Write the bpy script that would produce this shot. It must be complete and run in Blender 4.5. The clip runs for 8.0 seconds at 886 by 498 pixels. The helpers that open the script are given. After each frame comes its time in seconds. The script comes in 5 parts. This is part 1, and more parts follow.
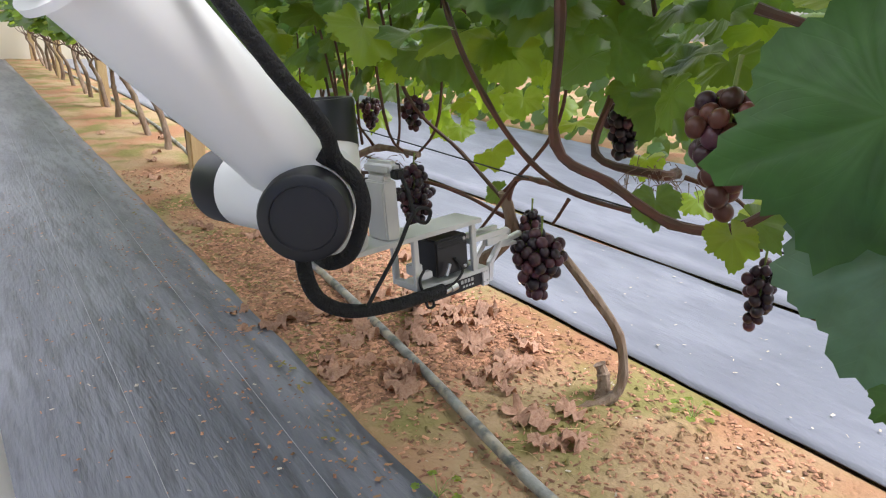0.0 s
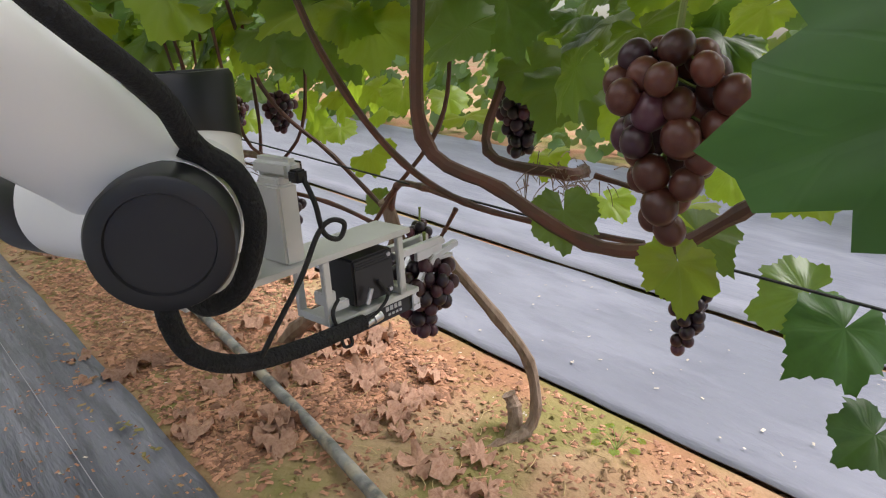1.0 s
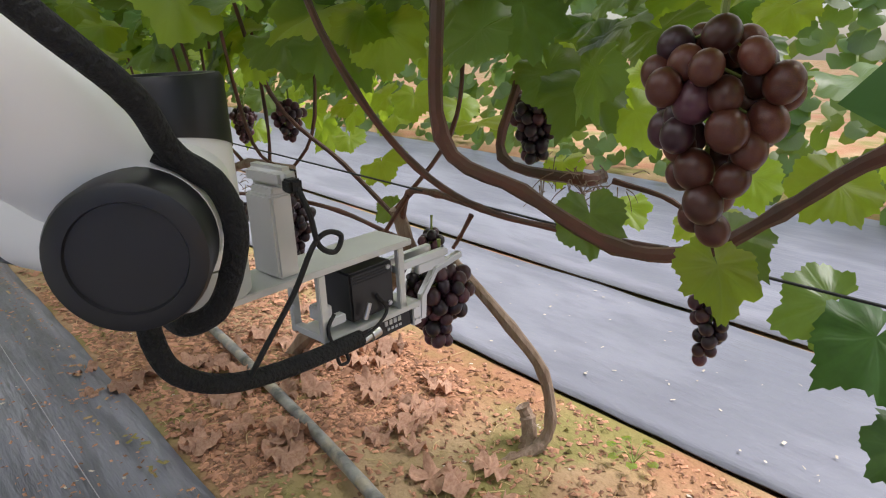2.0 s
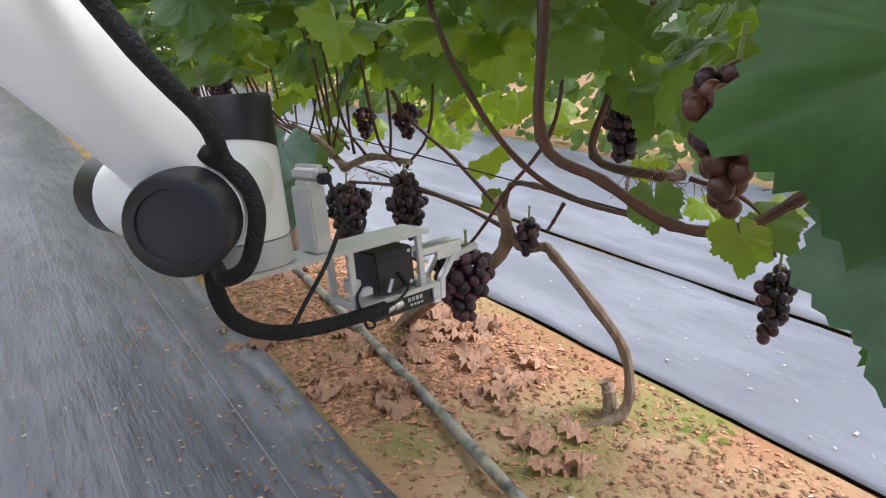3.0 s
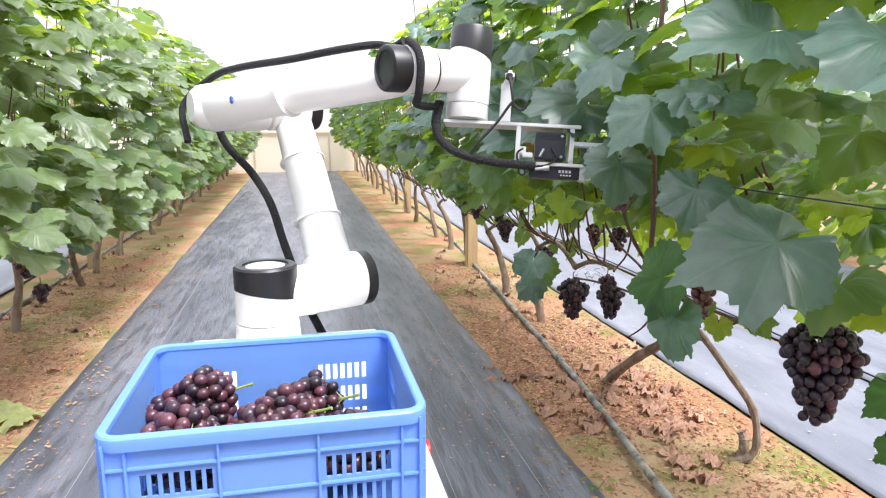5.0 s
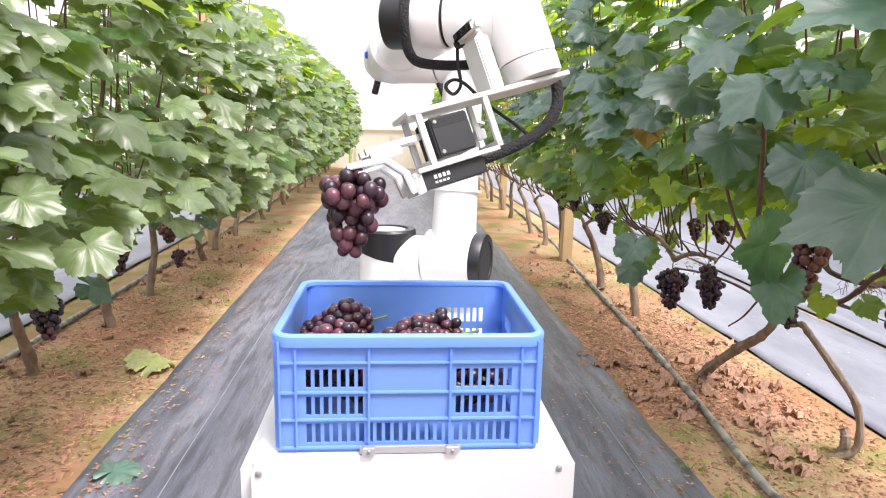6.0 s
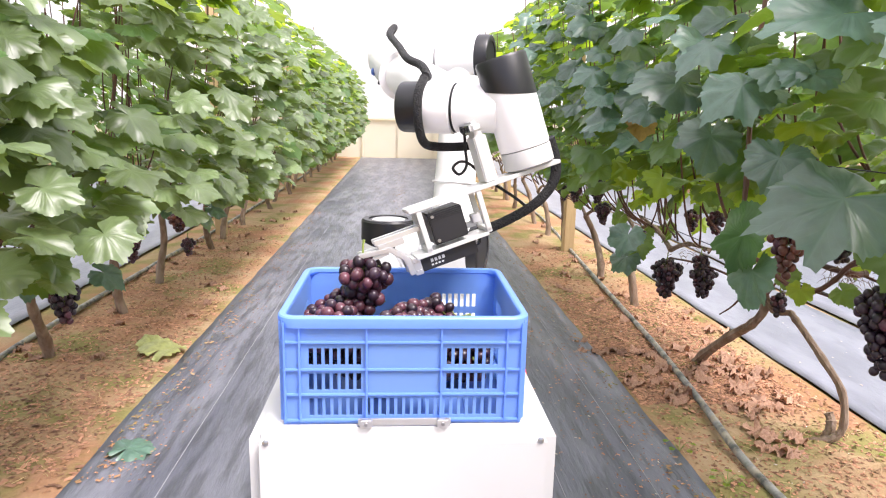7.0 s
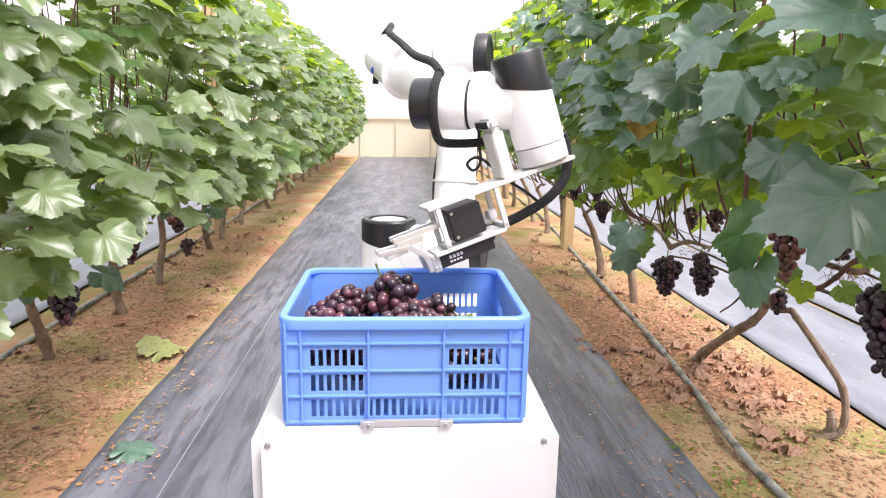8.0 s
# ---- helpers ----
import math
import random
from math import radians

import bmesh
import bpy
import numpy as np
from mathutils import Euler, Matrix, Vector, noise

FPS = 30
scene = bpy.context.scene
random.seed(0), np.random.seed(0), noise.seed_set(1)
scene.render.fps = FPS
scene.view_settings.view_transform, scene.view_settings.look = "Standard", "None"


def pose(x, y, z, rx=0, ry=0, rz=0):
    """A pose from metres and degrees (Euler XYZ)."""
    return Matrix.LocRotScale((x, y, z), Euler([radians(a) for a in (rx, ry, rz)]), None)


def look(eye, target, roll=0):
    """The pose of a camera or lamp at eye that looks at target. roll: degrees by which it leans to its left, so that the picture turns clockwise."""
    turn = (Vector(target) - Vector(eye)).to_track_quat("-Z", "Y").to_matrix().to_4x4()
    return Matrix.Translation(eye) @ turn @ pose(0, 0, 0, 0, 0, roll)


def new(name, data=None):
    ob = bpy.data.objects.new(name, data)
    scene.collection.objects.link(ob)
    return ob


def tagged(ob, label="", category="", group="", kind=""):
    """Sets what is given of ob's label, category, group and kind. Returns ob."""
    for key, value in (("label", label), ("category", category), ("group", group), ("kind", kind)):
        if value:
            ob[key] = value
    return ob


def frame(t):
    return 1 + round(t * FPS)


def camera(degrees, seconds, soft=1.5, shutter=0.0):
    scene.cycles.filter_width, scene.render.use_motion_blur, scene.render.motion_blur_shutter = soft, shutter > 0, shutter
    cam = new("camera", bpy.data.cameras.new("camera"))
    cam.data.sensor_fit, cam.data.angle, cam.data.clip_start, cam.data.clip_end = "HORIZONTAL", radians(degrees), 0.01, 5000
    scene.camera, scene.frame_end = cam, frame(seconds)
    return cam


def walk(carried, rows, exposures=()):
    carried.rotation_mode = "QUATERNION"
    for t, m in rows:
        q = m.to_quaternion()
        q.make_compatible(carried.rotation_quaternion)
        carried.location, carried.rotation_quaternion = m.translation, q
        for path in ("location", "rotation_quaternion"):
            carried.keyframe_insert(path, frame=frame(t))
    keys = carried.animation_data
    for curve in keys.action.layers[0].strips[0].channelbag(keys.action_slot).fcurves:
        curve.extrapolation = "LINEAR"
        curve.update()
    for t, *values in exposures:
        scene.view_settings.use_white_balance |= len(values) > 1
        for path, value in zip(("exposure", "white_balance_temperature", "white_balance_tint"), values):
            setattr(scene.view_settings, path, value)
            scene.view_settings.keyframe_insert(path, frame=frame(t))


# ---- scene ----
cam = camera(68.1, 8.0, soft=1.15)
PATH = [
    (0, (0.408, 1.083, 1.036), (1.509, 2.619, 0.383), 1.8),
    (0.5, (0.551, 1.205, 1.003), (1.842, 2.585, 0.348), 1.3),
    (1, (0.651, 1.268, 0.977), (1.963, 2.637, 0.341), 1.2),
    (2.5, (0.657, 1.297, 0.961), (1.945, 2.712, 0.377), 0.8),
    (3, (0.5, 1.129, 0.995), (1.582, 2.696, 0.386), 0.7),
    (3.5, (0.374, 0.973, 1.028), (1.261, 2.668, 0.444), 0.2),
    (4, (0.266, 0.796, 1.09), (1.031, 2.563, 0.548), 1.2),
    (4.5, (0.207, 0.405, 1.219), (0.792, 2.259, 0.75), 0.4),
    (4.7, (0.181, 0.266, 1.291), (0.693, 2.158, 0.89), -0.1),
    (5.8, (0.054, -0.032, 1.239), (0.258, 1.925, 0.881), 1.0),
    (6, (0.051, -0.037, 1.22), (0.202, 1.922, 0.849), 1.2),
    (6.5, (0.067, -0.119, 1.255), (0.191, 1.844, 0.894), 1.6),
    (7, (0.07, -0.13, 1.237), (0.202, 1.824, 0.835), 1.3),
    (7.5, (0.07, -0.131, 1.236), (0.209, 1.823, 0.829), 1.2),
    (8, (0.065, -0.125, 1.239), (0.201, 1.828, 0.833), 1.0),
]
EXPO = [(0.0, 0.38, 6150, 15), (1.0, 0.22, 6450, 17), (2.5, 0.22, 6400, 17), (3.0, 0.33, 6100, 16), (3.5, 0.43, 6150, 15), (4.5, 0.70, 6050, 15), (6.0, 0.78, 6450, 20), (8.0, 0.78, 6500, 20)]
# exposure of the clip's camera: darker under the leaves, brighter in the aisle
walk(cam, [(t, look(eye, target, roll)) for t, eye, target, roll in PATH],
     exposures=[(t, s, k, i) for t, s, k, i in EXPO])

# ---------------- light ----------------
SUN_EL, SUN_AZ = 60.0, 138.0          # degrees above the ground; from +y towards +x
world = bpy.data.worlds.new("world")
scene.world = world
world.use_nodes = True
wn = world.node_tree.nodes
sky = wn.new("ShaderNodeTexSky")
sky.sky_type, sky.sun_disc = "NISHITA", False
sky.sun_elevation, sky.sun_rotation = radians(SUN_EL), radians(SUN_AZ)
sky.air_density, sky.dust_density = 1.0, 1.5
wn["Background"].inputs[1].default_value = 0.13
world.node_tree.links.new(sky.outputs[0], wn["Background"].inputs[0])
sun_data = bpy.data.lights.new("sun", "SUN")
sun_data.energy, sun_data.angle, sun_data.color = 4.6, radians(26), (1.0, 0.97, 0.92)
sun = new("sun", sun_data)
_d = Vector((math.sin(radians(SUN_AZ)) * math.cos(radians(SUN_EL)), math.cos(radians(SUN_AZ)) * math.cos(radians(SUN_EL)), math.sin(radians(SUN_EL))))
sun.matrix_basis = look(_d * 30, (0, 0, 0))


# ---------------- materials ----------------
def mat(name, color, rough=0.5, metal=0.0, spots=None, scale=8.0, amount=0.5, bump=0.0, bump_scale=60.0, stretch=(1, 1, 1), trans=None, trans_amount=0.4,
        vary=0.0, spec=0.5, spots2=None, scale2=40.0, amount2=0.3, coords="Object"):
    """A node material: base colour, blotches at two scales, fine relief, a random shift per piece, light through it."""
    m = bpy.data.materials.new(name)
    m.use_nodes = True
    n, l = m.node_tree.nodes, m.node_tree.links
    b = n["Principled BSDF"]
    b.inputs["Roughness"].default_value = rough
    b.inputs["Metallic"].default_value = metal
    b.inputs["Specular IOR Level"].default_value = spec
    tc = n.new("ShaderNodeTexCoord")
    mp = n.new("ShaderNodeMapping")
    mp.inputs["Scale"].default_value = stretch
    l.new(tc.outputs[coords], mp.inputs[0])

    def noise_mask(sc, lo, hi, detail=5):
        t = n.new("ShaderNodeTexNoise")
        t.inputs["Scale"].default_value, t.inputs["Detail"].default_value = sc, detail
        l.new(mp.outputs[0], t.inputs["Vector"])
        r = n.new("ShaderNodeMapRange")
        r.inputs[1].default_value, r.inputs[2].default_value = lo, hi
        l.new(t.outputs[0], r.inputs[0])
        return r.outputs[0]

    def blend(fac, a, c, kind="MIX"):
        x = n.new("ShaderNodeMix")
        x.data_type, x.blend_type = "RGBA", kind
        for sock, val in ((x.inputs[0], fac), (x.inputs[6], a), (x.inputs[7], c)):
            if hasattr(val, "is_output"):
                l.new(val, sock)
            else:
                sock.default_value = val
        return x.outputs[2]

    out = (*color, 1)
    if spots:
        f = n.new("ShaderNodeMath")
        f.operation = "MULTIPLY"
        f.inputs[1].default_value = amount
        l.new(noise_mask(scale, 0.4, 0.62), f.inputs[0])
        out = blend(f.outputs[0], out, (*spots, 1))
    if spots2:
        f = n.new("ShaderNodeMath")
        f.operation = "MULTIPLY"
        f.inputs[1].default_value = amount2
        l.new(noise_mask(scale2, 0.48, 0.62), f.inputs[0])
        out = blend(f.outputs[0], out, (*spots2, 1))
    if vary:
        oi, ge, ad, hs = n.new("ShaderNodeObjectInfo"), n.new("ShaderNodeNewGeometry"), n.new("ShaderNodeMath"), n.new("ShaderNodeHueSaturation")
        ad.operation = "ADD"
        l.new(oi.outputs["Random"], ad.inputs[0])
        l.new(ge.outputs["Random Per Island"], ad.inputs[1])
        fr = n.new("ShaderNodeMath")
        fr.operation = "FRACT"
        l.new(ad.outputs[0], fr.inputs[0])
        r = n.new("ShaderNodeMapRange")
        r.inputs[3].default_value, r.inputs[4].default_value = 1 - vary, 1 + vary
        l.new(fr.outputs[0], r.inputs[0])
        l.new(r.outputs[0], hs.inputs["Value"])
        if hasattr(out, "is_output"):
            l.new(out, hs.inputs["Color"])
        else:
            hs.inputs["Color"].default_value = out
        out = hs.outputs[0]
    if hasattr(out, "is_output"):
        l.new(out, b.inputs["Base Color"])
    else:
        b.inputs["Base Color"].default_value = out
    if bump:
        t = n.new("ShaderNodeTexNoise")
        t.inputs["Scale"].default_value, t.inputs["Detail"].default_value = bump_scale, 6
        l.new(mp.outputs[0], t.inputs["Vector"])
        bp = n.new("ShaderNodeBump")
        bp.inputs["Strength"].default_value, bp.inputs["Distance"].default_value = bump, 0.01
        l.new(t.outputs[0], bp.inputs["Height"])
        l.new(bp.outputs[0], b.inputs["Normal"])
    if trans:
        tr, mx = n.new("ShaderNodeBsdfTranslucent"), n.new("ShaderNodeMixShader")
        tr.inputs[0].default_value = (*trans, 1)
        mx.inputs[0].default_value = trans_amount
        l.new(b.outputs[0], mx.inputs[1])
        l.new(tr.outputs[0], mx.inputs[2])
        l.new(mx.outputs[0], n["Material Output"].inputs[0])
    return m


def leaf_material(name, color, vein, trans, amount, rough=0.42, spec=0.45):
    """Vine leaf: pale veins fanning from the stalk (leaf-shaped UV), blotches, quilted relief, light through the blade."""
    m = mat(name, color, rough, spots=tuple(c * 0.62 for c in color), scale=9, amount=0.7, vary=0.42, trans=trans, trans_amount=amount, spec=spec)
    n, l = m.node_tree.nodes, m.node_tree.links
    b = n["Principled BSDF"]
    uv, sep = n.new("ShaderNodeUVMap"), n.new("ShaderNodeSeparateXYZ")
    l.new(uv.outputs[0], sep.inputs[0])

    def op(kind, a, c=None):
        x = n.new("ShaderNodeMath")
        x.operation = kind
        for i, v in enumerate((a, c)):
            if v is None:
                continue
            if hasattr(v, "is_output"):
                l.new(v, x.inputs[i])
            else:
                x.inputs[i].default_value = v
        return x.outputs[0]
    ang = op("ARCTAN2", sep.outputs[0], sep.outputs[1])
    turns = op("ADD", op("DIVIDE", ang, radians(44)), 0.5)
    off = op("ABSOLUTE", op("SUBTRACT", op("FRACT", turns), 0.5))
    rad = op("SQRT", op("ADD", op("MULTIPLY", sep.outputs[0], sep.outputs[0]), op("MULTIPLY", sep.outputs[1], sep.outputs[1])))
    dist = op("MULTIPLY", off, rad)
    main = n.new("ShaderNodeMapRange")
    main.inputs[1].default_value, main.inputs[2].default_value, main.inputs[3].default_value, main.inputs[4].default_value = 0.004, 0.022, 1, 0
    l.new(dist, main.inputs[0])
    side = op("SINE", op("MULTIPLY", op("ADD", rad, op("MULTIPLY", off, -0.55)), 62.0))
    side2 = n.new("ShaderNodeMapRange")
    side2.inputs[1].default_value, side2.inputs[2].default_value, side2.inputs[4].default_value = 0.86, 1.0, 0.45
    l.new(side, side2.inputs[0])
    veins = op("MAXIMUM", main.outputs[0], side2.outputs[0])
    src = b.inputs["Base Color"].links[0].from_socket
    x = n.new("ShaderNodeMix")
    x.data_type = "RGBA"
    l.new(op("MULTIPLY", veins, 0.17), x.inputs[0])
    l.new(src, x.inputs[6])
    x.inputs[7].default_value = (*vein, 1)
    l.new(x.outputs[2], b.inputs["Base Color"])
    bp = n.new("ShaderNodeBump")
    bp.inputs["Strength"].default_value, bp.inputs["Distance"].default_value = 0.16, 0.002
    l.new(op("MULTIPLY", veins, -1.0), bp.inputs["Height"])
    l.new(bp.outputs[0], b.inputs["Normal"])
    return m


M_soil = mat("sandy_soil", (0.37, 0.265, 0.155), 0.95, spots=(0.33, 0.165, 0.095), scale=1.7, amount=0.9, spots2=(0.20, 0.19, 0.065), scale2=2.6, amount2=0.85, bump=1.0, bump_scale=45, spec=0.1)
M_mat = mat("black_weed_fabric", (0.078, 0.083, 0.108), 0.37, spots=(0.185, 0.19, 0.225), scale=1.7, amount=0.7, spots2=(0.030, 0.031, 0.039), scale2=7.0, amount2=0.6, bump=0.5, bump_scale=26, stretch=(3.2, 0.5, 1), spec=0.7)
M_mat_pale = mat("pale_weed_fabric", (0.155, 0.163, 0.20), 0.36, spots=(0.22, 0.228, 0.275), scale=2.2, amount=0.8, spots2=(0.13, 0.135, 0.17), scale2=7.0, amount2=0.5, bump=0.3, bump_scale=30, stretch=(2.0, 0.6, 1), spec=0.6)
M_thread = mat("dusty_thread", (0.34, 0.34, 0.36), 0.7)
M_pipe = mat("muddy_grey_hose", (0.27, 0.27, 0.25), 0.55, spots=(0.06, 0.065, 0.06), scale=14, amount=0.9, spots2=(0.42, 0.36, 0.26), scale2=22, amount2=0.6, bump=0.3, bump_scale=80)
M_bark = mat("vine_bark", (0.20, 0.13, 0.085), 0.85, spots=(0.33, 0.25, 0.19), scale=22, amount=0.8, bump=0.9, bump_scale=70, stretch=(1, 1, 0.35), vary=0.15)
M_cane = mat("red_brown_cane", (0.125, 0.045, 0.026), 0.5, spots=(0.065, 0.038, 0.022), scale=18, amount=0.8, bump=0.3, bump_scale=60, vary=0.3)
M_shoot = mat("green_shoot", (0.22, 0.30, 0.07), 0.5, vary=0.2)
M_leaf = leaf_material("vine_leaf", (0.062, 0.125, 0.045), (0.14, 0.22, 0.11), (0.36, 0.56, 0.05), 0.36, 0.40)
M_leaf_y = leaf_material("young_vine_leaf", (0.10, 0.175, 0.036), (0.24, 0.34, 0.10), (0.58, 0.80, 0.05), 0.50)
M_leaf_blue = leaf_material("waxy_vine_leaf", (0.074, 0.142, 0.106), (0.13, 0.21, 0.15), (0.20, 0.40, 0.06), 0.18, 0.40, 0.75)
# left row: strong light and sheen on the leaf tops, put into a paler base
M_leaf_lit_top = leaf_material("lit_top_waxy_leaf", (0.125, 0.178, 0.082), (0.19, 0.25, 0.13), (0.42, 0.56, 0.08), 0.30, 0.38, 0.7)
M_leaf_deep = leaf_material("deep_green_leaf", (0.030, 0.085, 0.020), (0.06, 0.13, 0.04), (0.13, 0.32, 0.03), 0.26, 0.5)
M_leaf_dead = mat("withered_leaf", (0.45, 0.275, 0.19), 0.9, spots=(0.30, 0.155, 0.10), scale=14, amount=0.7, vary=0.3, trans=(0.45, 0.22, 0.12), trans_amount=0.15)
M_leaf_pale = leaf_material("pale_fallen_leaf", (0.36, 0.38, 0.14), (0.45, 0.46, 0.2), (0.5, 0.5, 0.15), 0.15)
M_leaf_brown = leaf_material("browning_leaf", (0.32, 0.2, 0.06), (0.4, 0.3, 0.1), (0.6, 0.4, 0.08), 0.35)
M_litter = mat("dry_litter", (0.36, 0.185, 0.11), 0.95, vary=0.55)
M_chips = mat("pale_chips", (0.52, 0.46, 0.38), 0.9, vary=0.3)
M_straw = mat("straw", (0.48, 0.36, 0.17), 0.8, vary=0.3)
M_grape = mat("dark_purple_grape", (0.020, 0.007, 0.013), 0.3, spots=(0.06, 0.045, 0.062), scale=60, amount=0.4, vary=0.5, spec=0.5)
M_grape_red = mat("red_purple_grape", (0.062, 0.012, 0.020), 0.3, spots=(0.11, 0.065, 0.08), scale=50, amount=0.55, vary=0.5, spec=0.5)
M_grape_bronze = mat("bronze_red_grape", (0.078, 0.020, 0.018), 0.32, spots=(0.19, 0.075, 0.03), scale=28, amount=0.5, vary=0.45, spec=0.5)
M_stalk = mat("green_stalk", (0.22, 0.28, 0.07), 0.6, vary=0.2)
M_white = mat("white_robot_enamel", (0.87, 0.865, 0.86), 0.28, spots=(0.83, 0.825, 0.82), scale=5, amount=0.5)
M_grey = mat("light_grey_casting", (0.52, 0.52, 0.51), 0.4, spots=(0.46, 0.46, 0.45), scale=20, amount=0.5)
M_black = mat("black_plastic_cap", (0.010, 0.010, 0.012), 0.40, spots=(0.017, 0.017, 0.02), scale=9, amount=0.5)
M_rubber = mat("black_rubber", (0.008, 0.008, 0.009), 0.62, bump=0.3, bump_scale=120)
M_hose = mat("black_fabric_conduit", (0.008, 0.008, 0.009), 0.75, bump=0.8, bump_scale=220)
M_alu = mat("bare_aluminium", (0.72, 0.72, 0.71), 0.34, metal=0.85, spots=(0.6, 0.6, 0.6), scale=30, amount=0.4)
M_plate = mat("silver_painted_plate", (0.62, 0.62, 0.60), 0.4, metal=0.25, spots=(0.55, 0.55, 0.53), scale=16, amount=0.4)
M_steel = mat("steel_screw", (0.5, 0.5, 0.5), 0.3, metal=1.0)
M_glass = mat("dark_lens_glass", (0.01, 0.01, 0.012), 0.08, spec=0.8)
M_blue = mat("blue_crate_plastic", (0.25, 0.45, 0.90), 0.34, spots=(0.24, 0.44, 0.90), scale=6, amount=0.6, trans=(0.30, 0.56, 0.99), trans_amount=0.45)
M_cart = mat("white_painted_sheet_metal", (0.58, 0.575, 0.565), 0.4, spots=(0.53, 0.525, 0.515), scale=3, amount=0.5)
M_red = mat("red_plastic_button", (0.65, 0.02, 0.02), 0.35)
M_logo = mat("blue_mark", (0.05, 0.12, 0.40), 0.5)
M_ink = mat("pale_print", (0.6, 0.6, 0.6), 0.6)
M_wood = mat("pale_timber_post", (0.50, 0.36, 0.19), 0.8, spots=(0.40, 0.27, 0.14), scale=9, amount=0.7, stretch=(1, 1, 0.2), bump=0.3)
M_wire = mat("black_trellis_wire", (0.02, 0.02, 0.02), 0.5)
M_film = mat("milky_greenhouse_film", (0.86, 0.87, 0.86), 0.5, spots=(0.8, 0.79, 0.75), scale=0.8, amount=0.5, trans=(0.95, 0.96, 0.95), trans_amount=0.75)
M_skirt = mat("cream_greenhouse_skirt", (0.84, 0.80, 0.70), 0.6, spots=(0.78, 0.72, 0.60), scale=0.9, amount=0.6, trans=(0.9, 0.84, 0.7), trans_amount=0.5)


# ---------------- mesh helpers ----------------
def mesh_of(name, bm, material, smooth=True):
    me = bpy.data.meshes.new(name)
    bm.normal_update()
    bm.to_mesh(me)
    bm.free()
    me.materials.append(material)
    if smooth:
        me.shade_smooth()
        me.set_sharp_from_angle(angle=radians(38))
    return me


def part(name, bm, material, parent, label="", smooth=True):
    ob = new(name, mesh_of(name, bm, material, smooth))
    ob.parent = parent
    if label:
        ob["label"] = label
    return ob


def thing(name, label, category, m=None, group="", kind=""):
    ob = tagged(new(name), label, category, group, kind)
    ob.empty_display_size = 0.05
    if m is not None:
        ob.matrix_basis = m
    return ob


def box(bm, size, at, bevel=0.0, m=None, seg=2):
    made = bmesh.ops.create_cube(bm, size=1.0)["verts"]
    bmesh.ops.scale(bm, vec=size, verts=made)
    if bevel:
        edges = list({e for v in made for e in v.link_edges})
        made = list({v for f in bmesh.ops.bevel(bm, geom=edges, offset=bevel, segments=seg, affect="EDGES")["faces"] for v in f.verts} | {v for v in made if v.is_valid})
    bmesh.ops.translate(bm, vec=at, verts=made)
    if m is not None:
        bmesh.ops.transform(bm, matrix=m, verts=made)
    return bm


def frame_of(d):
    z = Vector(d).normalized()
    x = z.cross(Vector((0, 0, 1)) if abs(z.z) < 0.9 else Vector((1, 0, 0))).normalized()
    return x, z.cross(x), z


def lathe(bm, a, b, profile, seg=40):
    """Turned body about the line a to b; profile: (share of the way, radius)."""
    a, b = Vector(a), Vector(b)
    x, y, z = frame_of(b - a)
    rings = []
    for s, r in profile:
        c = a + (b - a) * s
        rings.append([bm.verts.new(c + (x * math.cos(2 * math.pi * i / seg) + y * math.sin(2 * math.pi * i / seg)) * max(r, 1e-5)) for i in range(seg)])
    for p, q in zip(rings, rings[1:]):
        for i in range(seg):
            bm.faces.new((p[i], p[(i + 1) % seg], q[(i + 1) % seg], q[i]))
    bm.faces.new(rings[0][::-1])
    bm.faces.new(rings[-1])
    return bm


def smooth_path(pts, n=6):
    """A smooth line through the points."""
    P = [Vector(p) for p in pts]
    P = [P[0] * 2 - P[1]] + P + [P[-1] * 2 - P[-2]]
    out = []
    for i in range(1, len(P) - 2):
        for k in range(n):
            t = k / n
            out.append(0.5 * (2 * P[i] + (P[i + 1] - P[i - 1]) * t + (2 * P[i - 1] - 5 * P[i] + 4 * P[i + 1] - P[i + 2]) * t * t + (3 * P[i] - P[i - 1] - 3 * P[i + 1] + P[i + 2]) * t ** 3))
    out.append(P[-2])
    return out


def tube(bm, pts, r0, r1=None, seg=8, n=6, wobble=0.0, knots=0.0):
    """A round rod along a smooth line, tapering; wobble and knots make it grown."""
    line = smooth_path(pts, n)
    r1 = r0 if r1 is None else r1
    x = frame_of(line[1] - line[0])[0]
    prev = None
    for i, c in enumerate(line):
        d = (line[min(i + 1, len(line) - 1)] - line[max(i - 1, 0)]).normalized()
        x = (x - d * x.dot(d)).normalized()
        y = d.cross(x)
        s = i / (len(line) - 1)
        r = (r0 + (r1 - r0) * s) * (1 + wobble * random.uniform(-1, 1) + (knots if i % n == 0 else 0))
        ring = [bm.verts.new(c + (x * math.cos(2 * math.pi * k / seg) + y * math.sin(2 * math.pi * k / seg)) * r) for k in range(seg)]
        if prev:
            for k in range(seg):
                bm.faces.new((prev[k], prev[(k + 1) % seg], ring[(k + 1) % seg], ring[k]))
        else:
            bm.faces.new(ring[::-1])
        prev = ring
    bm.faces.new(prev)
    return bm


